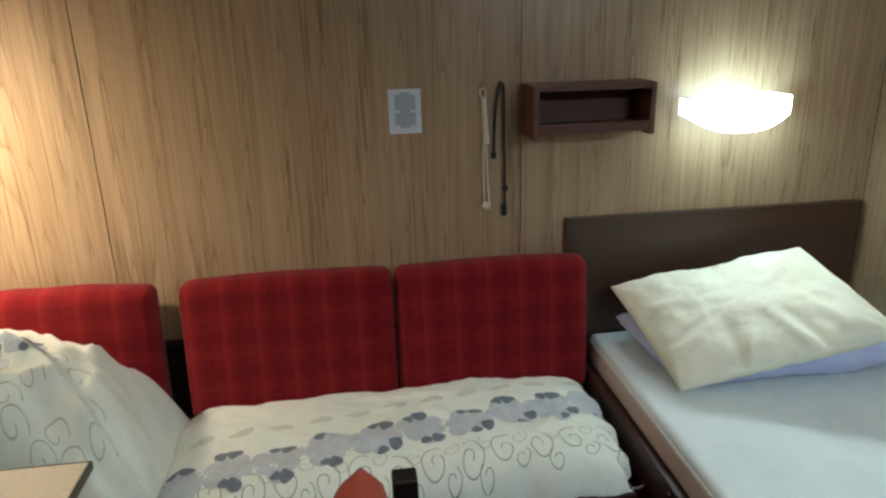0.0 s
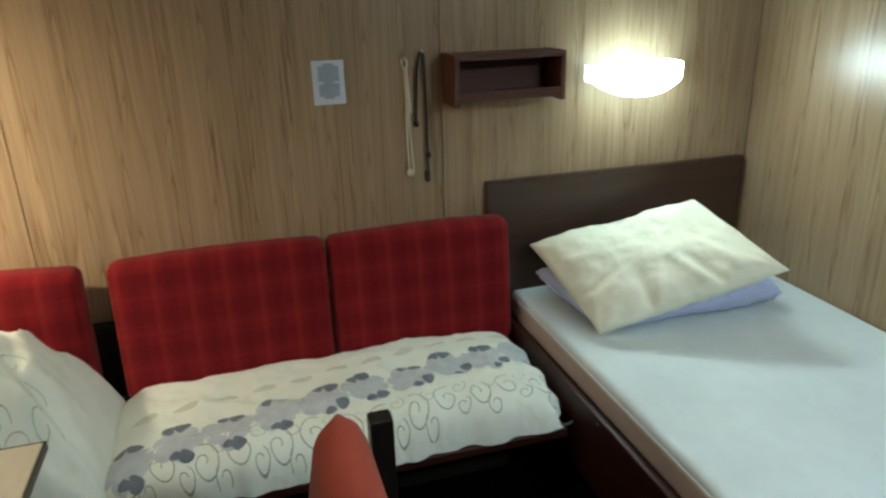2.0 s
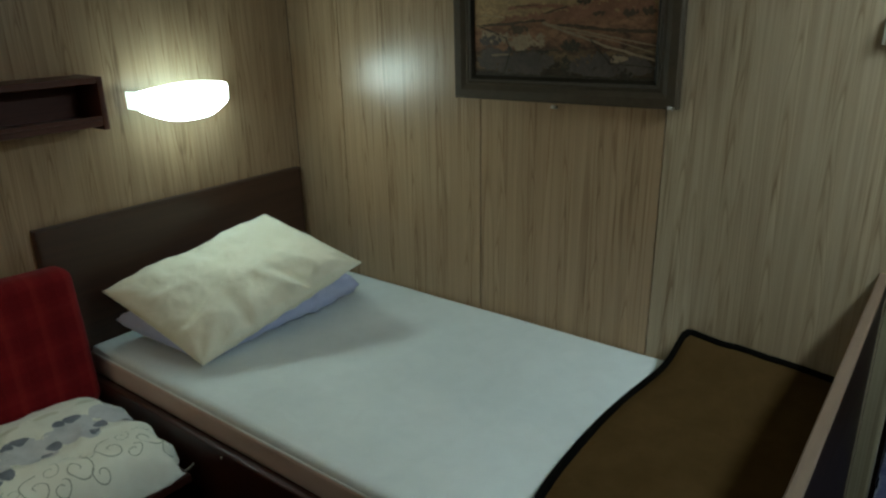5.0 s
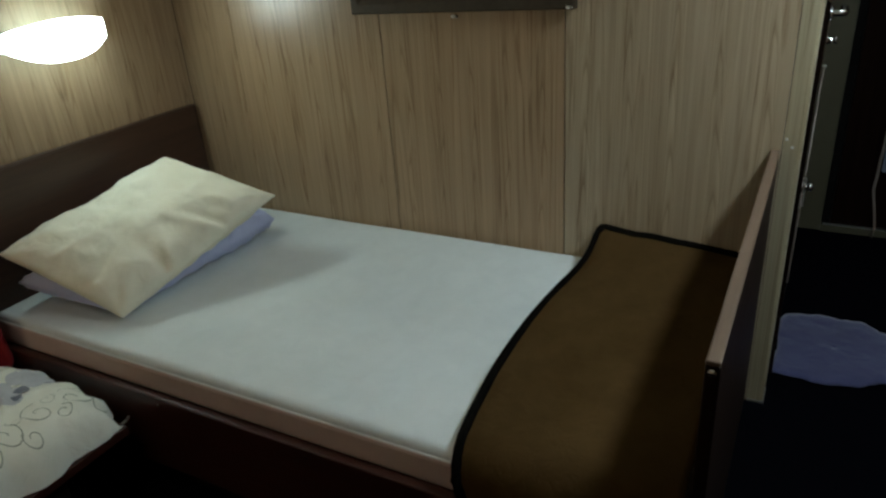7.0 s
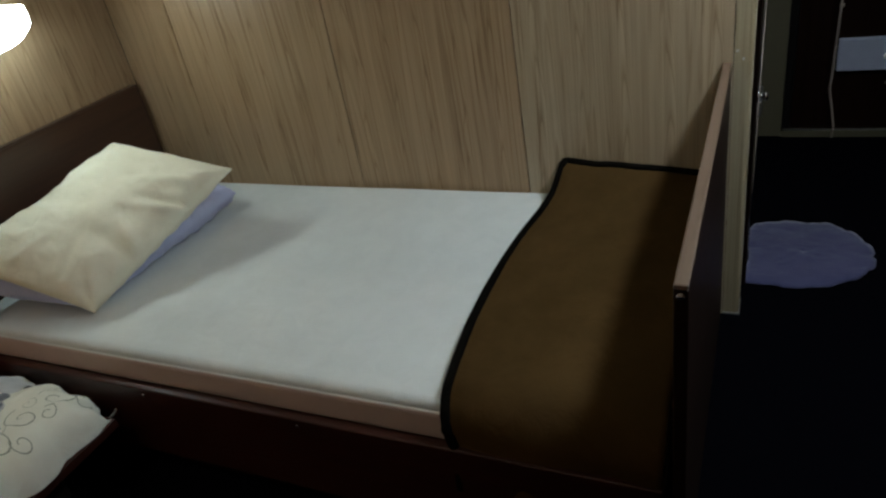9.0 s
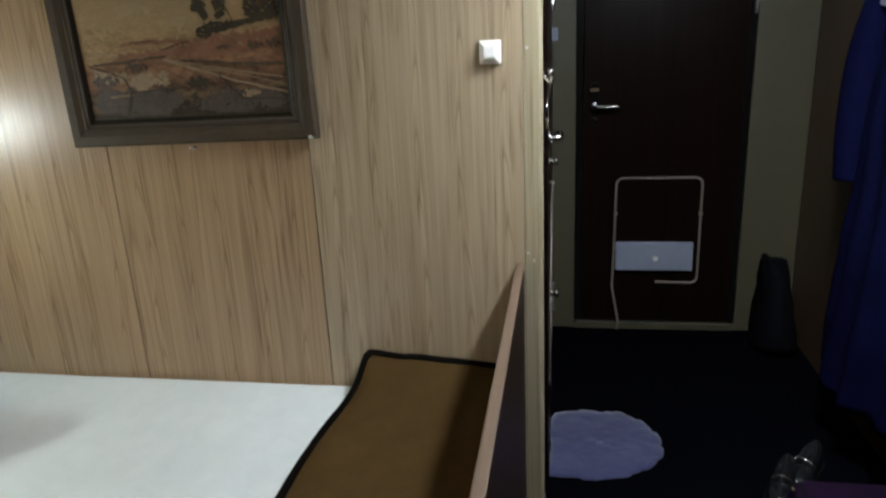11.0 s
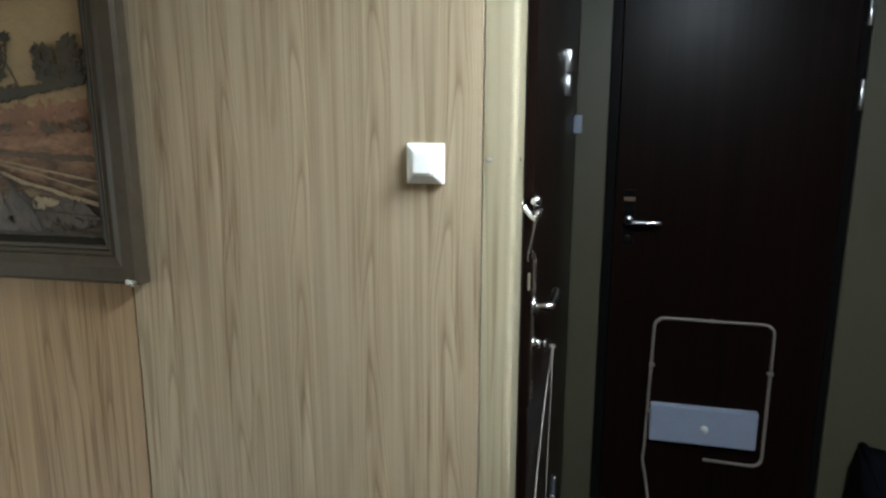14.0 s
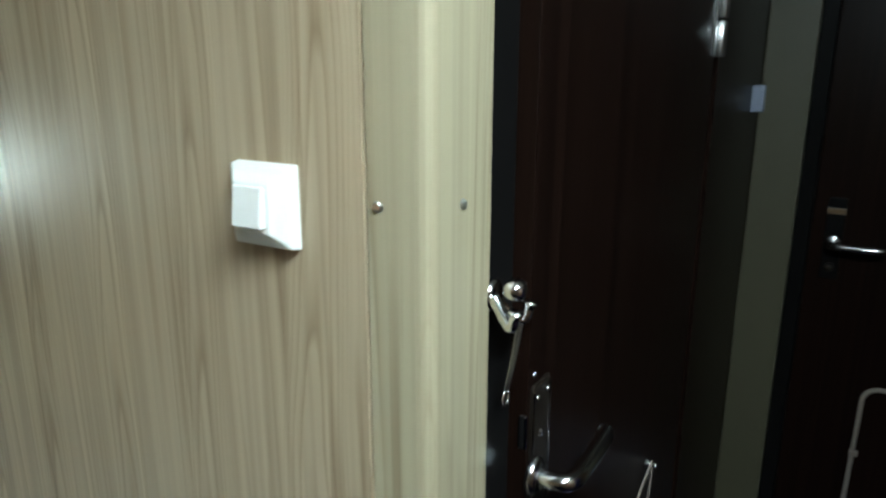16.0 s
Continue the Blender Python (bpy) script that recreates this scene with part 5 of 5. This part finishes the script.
def heap_top(u, v):
    a, b = max(0, 1 - abs(2 * u - 1) ** 3.0), max(0, 1 - abs(2 * v - 1) ** 2.8)
    full = (a * b) ** 0.55
    x, y = -1.53 + 1.06 * u, 1.79 + 0.55 * v
    ang, far = math.atan2(y - 1.80, -0.40 - x), math.hypot(y - 1.80, x + 0.40)
    pinch = 0.035 * (1 - abs(noise.noise(Vector((x * 9 + y * 5, y * 7 - x * 4, 4.0))))) ** 5 * max(0, min(1, (u - 0.55) * 4)) + 0.085 * math.sin(ang * 15 + 3 * fbm(x * 4, y * 4, 5.0)) * math.exp(-far / 0.34) + 0.020 * math.sin(x * 26 + y * 40 + 5 * fbm(x * 3, y * 5, 2.0)) * max(0, 0.5 - v)
    return Vector((x, y, 0.275 + (0.530 + pinch + 0.035 * fbm(x * 3, y * 3, 8.0) + 0.022 * fbm(x * 9, y * 7, 1.0) - 0.060 * abs(noise.noise(Vector((x * 5 + y * 4, y * 6 - x * 3, 3.0)))) + (1 - abs(noise.noise(Vector((x * 3 + y * 2, y * 4 - x * 3, 6.0))))) ** 8 * 0.012) * full * (1.10 - 0.30 * u)))


part("case", closed(heap_top, lambda u, v: Vector((heap_top(u, v).x, heap_top(u, v).y, 0.2626)), 90, 64), DUVET, heap, "", True)


def on_heap(x, y, lift):
    u, v = min(max((x + 1.53) / 1.06, 0.01), 0.99), min(max((y - 1.79) / 0.55, 0.01), 0.99)
    e = 0.006
    n = (heap_top(u + e, v) - heap_top(u - e, v)).cross(heap_top(u, v + e) - heap_top(u, v - e)).normalized()
    return heap_top(u, v) + n * lift


for cx, cy, s in ((-0.86, 1.98, 0.058), (-0.80, 2.07, 0.052), (-0.92, 1.91, 0.055), (-0.99, 2.05, 0.055)):
    print_flower(on_heap, cx, cy, s, cx * 40, heap)
for cx, cy in ((-0.74, 1.95), (-0.68, 1.88), (-0.76, 1.86), (-0.62, 1.95), (-0.82, 1.84), (-0.66, 2.02), (-0.72, 2.04), (-0.70, 1.83), (-0.58, 1.88), (-0.78, 1.90), (-0.64, 1.84), (-0.90, 1.85)):
    bm = bmesh.new()
    ribbon(bm, on_heap, [(cx + 0.034 * (1 - 0.12 * t) * math.cos(t), cy + 0.034 * (1 - 0.12 * t) * math.sin(t)) for t in [0.35 * j for j in range(21)]], 0.0014, 0.0016)
    part("scroll_print", bm, PRINTFAINT, heap)
fold = tagged(part("folded_cloth", closed(lambda u, v: Vector((-0.64 + 0.15 * u + 0.02 * math.sin(8 * v), 1.81 + 0.34 * v, 0.266 + (0.085 + 0.02 * fbm(u * 5, v * 8, 2.0)) * max(0, (1 - abs(2 * u - 1) ** 3) * (1 - abs(2 * v - 1) ** 4)) ** 0.5)),
                                          lambda u, v: Vector((-0.64 + 0.15 * u + 0.02 * math.sin(8 * v), 1.81 + 0.34 * v, 0.2628)), 24, 36), DENIM, smooth=True),
              "crumpled blue patterned cloth between the bedding", "cloth")

# ---- table and chair ----
table = thing("table", (-1.0, 1.2, 0), "small table with a cream laminate top and dark edging", "table")
part("tabletop", box(-1.25, -0.523, 0.92, 1.668, 0.598, 0.618, 0.002), LAMINATE, table)
part("edging", box(-0.5228, -0.5168, 0.92, 1.668, 0.596, 0.6175, 0.002), TABLEEDGE, table, "dark edge strip")
part("edging", box(-1.25, -0.5168, 1.6682, 1.6742, 0.596, 0.6175, 0.002), TABLEEDGE, table, "dark edge strip")
part("pedestal", lathe([(0.035, 0.02), (0.035, 0.59), (0.09, 0.597)], (-0.95, 1.30, 0), (0, 0, 1), 20), BRUSHED, table, "steel pedestal", True)
part("foot_plate", lathe([(0.16, 0), (0.16, 0.012), (0.04, 0.02)], (-0.95, 1.30, 0), (0, 0, 1), 28), BLACKWOOD, table)

chair = thing("chair", (-0.15, 1.15, 0), "dark wooden chair with brick-red upholstered seat and back", "chair")


bm = bmesh.new()
prof = []
for k in range(25):
    z = 0.46 + (0.815 - 0.46) * (1 - (1 - k / 24) ** 1.6)
    w = 1 - max(0, (z - 0.760) / 0.055) ** 2 if z > 0.760 else 1
    front = 0.024 - 0.040 * math.sin(math.pi * min(1, (0.815 - z) / 0.30) * 0.5)
    back = 0.113 + 0.004 * (0.815 - z) / 0.3
    m_ = (front + back) / 2
    prof.append((z, m_ - (m_ - front) * max(w, 0.02) ** 0.5, m_ + (back - m_) * max(w, 0.02) ** 0.5))
NY = 16
cols = []
for j in range(NY + 1):
    v = j / NY
    y = 0.86 + 0.42 * v
    r = (1 - abs(2 * v - 1) ** 10) ** 0.5 if 0 < v < 1 else 0.15
    col = [bm.verts.new((f + (b - f) * 0.5 * (1 - r) * 0.7, y, z - 0.012 * (1 - r))) for z, f, b in prof]
    col += [bm.verts.new((b - (b - f) * 0.5 * (1 - r) * 0.7, y, z - 0.012 * (1 - r))) for z, f, b in reversed(prof)]
    cols.append(col)
for A, B in zip(cols, cols[1:]):
    for i in range(len(A)):
        bm.faces.new((A[i], A[(i + 1) % len(A)], B[(i + 1) % len(A)], B[i]))
bm.faces.new(cols[0])
bm.faces.new(cols[-1][::-1])
part("backrest", bm, CHAIRRED, chair, "brick-red padded backrest", True)
for y in (0.87, 1.232):
    part("back_post", box(0.1185, 0.160, y, y + 0.040, 0.0, 0.803, 0.004), BLACKWOOD, chair, "dark wooden back post")
part("seat", slab_cushion(-0.36, 0.105, 0.86, 1.28, 0.40, 0.475, 0.025, 5.0, 0.0), CHAIRRED, chair, "brick-red padded seat", True)
part("seat_frame", box(-0.35, 0.118, 0.875, 1.265, 0.35, 0.3995, 0.004), BLACKWOOD, chair)
for y in (0.875, 1.225):
    part("leg", box(-0.345, -0.305, y, y + 0.04, 0.0, 0.3495, 0.004), BLACKWOOD, chair)

# ---- passage clutter ----
MAT_RADII = (0.215, 0.235, 0.250, 0.225, 0.175, 0.190, 0.290, 0.245, 0.225, 0.215, 0.215, 0.225, 0.225, 0.225, 0.230, 0.235)


def mat_edge(a):
    """The crumpled outline of the mat, as a distance from its middle."""
    f = a / (2 * math.pi) * len(MAT_RADII)
    i, k = int(f), f - int(f)
    k = k * k * (3 - 2 * k)
    return MAT_RADII[i % 16] * (1 - k) + MAT_RADII[(i + 1) % 16] * k + 0.005 * math.sin(13 * a) + 0.004 * math.sin(29 * a)


def mat_at(u, v, lift):
    a = 2 * math.pi * u
    k = mat_edge(a) * v
    x, y = 2.315 + k * math.cos(a), 0.070 + k * math.sin(a)
    return Vector((x, min(y, CORNER - 0.012), (0.009 + 0.004 * fbm(x * 12, y * 12, 3.0) - 0.006 * v ** 8) if lift else 0.001))


bm = closed(lambda u, v: mat_at(u, 0.02 + 0.98 * v, True), lambda u, v: mat_at(u, 0.02 + 0.98 * v, False), 72, 14)
bmesh.ops.remove_doubles(bm, verts=bm.verts, dist=0.0002)
tagged(part("bath_mat", bm, RUGCLOTH, smooth=True), "lavender towelling mat on the dark carpet by the bathroom door", "mat")

robe = thing("bathrobe", (2.35, SOUTH, 0.2), "navy blue terry bathrobe hanging on the passage wall", "bathrobe")


def robe_front(u, v):
    """u across the wall, v from the shoulders down."""
    z = 1.62 - 1.40 * v
    half = 0.11 + 0.20 * v ** 0.7
    x = 2.33 + (2 * u - 1) * half
    d = 0.045 + (0.075 + 0.05 * v) * max(0, 1 - abs(2 * u - 1) ** 2.5) ** 0.5 + 0.018 * math.sin(u * 21 + 2 * math.sin(3 * v)) * v + 0.01 * fbm(u * 4, v * 5, 1.0)
    return Vector((x, SOUTH + d, z + 0.02 * math.sin(9 * u) * v))


part("body", closed(robe_front, lambda u, v: Vector((robe_front(u, v).x, SOUTH + 0.006, robe_front(u, v).z)), 40, 44), ROBE, robe, "", True)
part("sleeve", tube([(2.49, SOUTH + 0.09, 1.54), (2.56, SOUTH + 0.11, 1.35), (2.585, SOUTH + 0.11, 1.12), (2.575, SOUTH + 0.10, 0.93)], 0.062, 14, smooth_steps=2), ROBE, robe, "", True)
part("collar", tube([(2.25, SOUTH + 0.12, 1.50), (2.31, SOUTH + 0.13, 1.60), (2.37, SOUTH + 0.13, 1.60), (2.43, SOUTH + 0.12, 1.50)], 0.022, 10, smooth_steps=2), ROBETRIM, robe, "pale collar lining", True)
part("hanger_hook", tube([(2.34, SOUTH + 0.001, 1.70), (2.34, SOUTH + 0.05, 1.69), (2.34, SOUTH + 0.06, 1.62)], 0.005, 8, smooth_steps=1), CHROME, robe, "", True)

bag = thing("black_bag", (3.22, -0.76, 0), "black soft bag standing on the floor by the cabin door", "bag")


def bag_side(s):
    def f(u, v):
        z = 0.43 * v
        w = 0.17 * (1 - 0.45 * v ** 1.6) * max(0.05, 1 - abs(2 * v - 1) ** 9) ** 0.4
        t = 0.09 * (1 - 0.55 * v) * max(0, 1 - abs(2 * u - 1) ** 3) ** 0.5 + 0.006
        return Vector((3.20 + (2 * u - 1) * w, -0.765 + s * t + 0.03 * v + 0.01 * fbm(u * 4, v * 4, s), 0.002 + z))
    return f


part("body", closed(bag_side(-1), bag_side(1), 22, 24), BAGBLACK, bag, "", True)
part("strap", tube([(3.10, -0.72, 0.36), (3.14, -0.70, 0.44), (3.24, -0.70, 0.45), (3.30, -0.72, 0.36)], 0.010, 8, smooth_steps=2), BAGBLACK, bag, "", True)


def shoe(x, y, turn, label):
    ob = thing("shoe", (x, y, 0), label, "shoe", "pair of black shoes")
    c, s = math.cos(turn), math.sin(turn)

    def at(l, w, z):
        return Vector((x + l * c - w * s, y + l * s + w * c, z))

    def outer(u, v):
        l = -0.13 + 0.26 * u
        half = 0.040 * (1 - abs(2 * u - 1) ** 4 * 0.75) * (0.85 + 0.25 * u)
        h = 0.075 - 0.045 * max(0, (u - 0.35) / 0.65) ** 0.8 if u > 0.35 else 0.075
        h *= max(0.1, 1 - abs(2 * u - 1) ** 8) ** 0.5
        a = math.pi * v
        return at(l, half * math.cos(a), 0.014 + h * math.sin(a) ** 0.7)

    part("upper", closed(outer, lambda u, v: (lambda p: Vector((p.x, p.y, 0.0142)))(outer(u, v)), 26, 16), SHOE, ob, "", True)
    part("sole", closed(lambda u, v: at(-0.135 + 0.27 * u, (2 * v - 1) * 0.044 * (1 - abs(2 * u - 1) ** 4 * 0.7) * (0.85 + 0.25 * u), 0.014),
                        lambda u, v: at(-0.135 + 0.27 * u, (2 * v - 1) * 0.044 * (1 - abs(2 * u - 1) ** 4 * 0.7) * (0.85 + 0.25 * u), 0.001), 20, 6), RUBBER, ob)
    # chrome band over the upper, added for the shoe's bright highlight
    for l, h in ((0.040, 0.0800),):
        part("strap", tube([at(l, 0.042 * math.cos(math.pi * k / 10), 0.017 + (h - 0.013) * math.sin(math.pi * k / 10) ** 0.7) for k in range(1, 10)], 0.0035, 8), CHROME, ob, "thin chrome band standing for the highlight on the leather", True)
    return ob


shoe(2.185, -0.600, 2.55, "glossy black shoe on the carpet, a chrome band for its highlight")
shoe(2.085, -0.500, 2.75, "glossy black shoe lying beside its pair")
case = thing("purple_bag", (1.62, -0.62, 0), "dark purple soft travel bag with a metal zip pull", "bag")
bm = box(1.28, 1.80, -0.84, -0.40, 0.001, 0.27, 0.06, seg=5)
for v in bm.verts:
    v.co += Vector((0.012 * fbm(v.co.y * 5, v.co.z * 5, 1.0), 0.012 * fbm(v.co.x * 5, v.co.z * 5, 2.0), 0))
part("body", bm, PURPLE, case, "", True)
part("zip", tube([(1.33, -0.43, 0.262), (1.55, -0.425, 0.268), (1.76, -0.43, 0.262)], 0.004, 6), BAGBLACK, case)
part("zip_pull", lathe([(0.003, 0), (0.007, 0.004), (0.007, 0.012), (0.003, 0.016)], (1.72, -0.41, 0.262), (0, 0.8, 0.5), 10), CHROME, case, "", True)
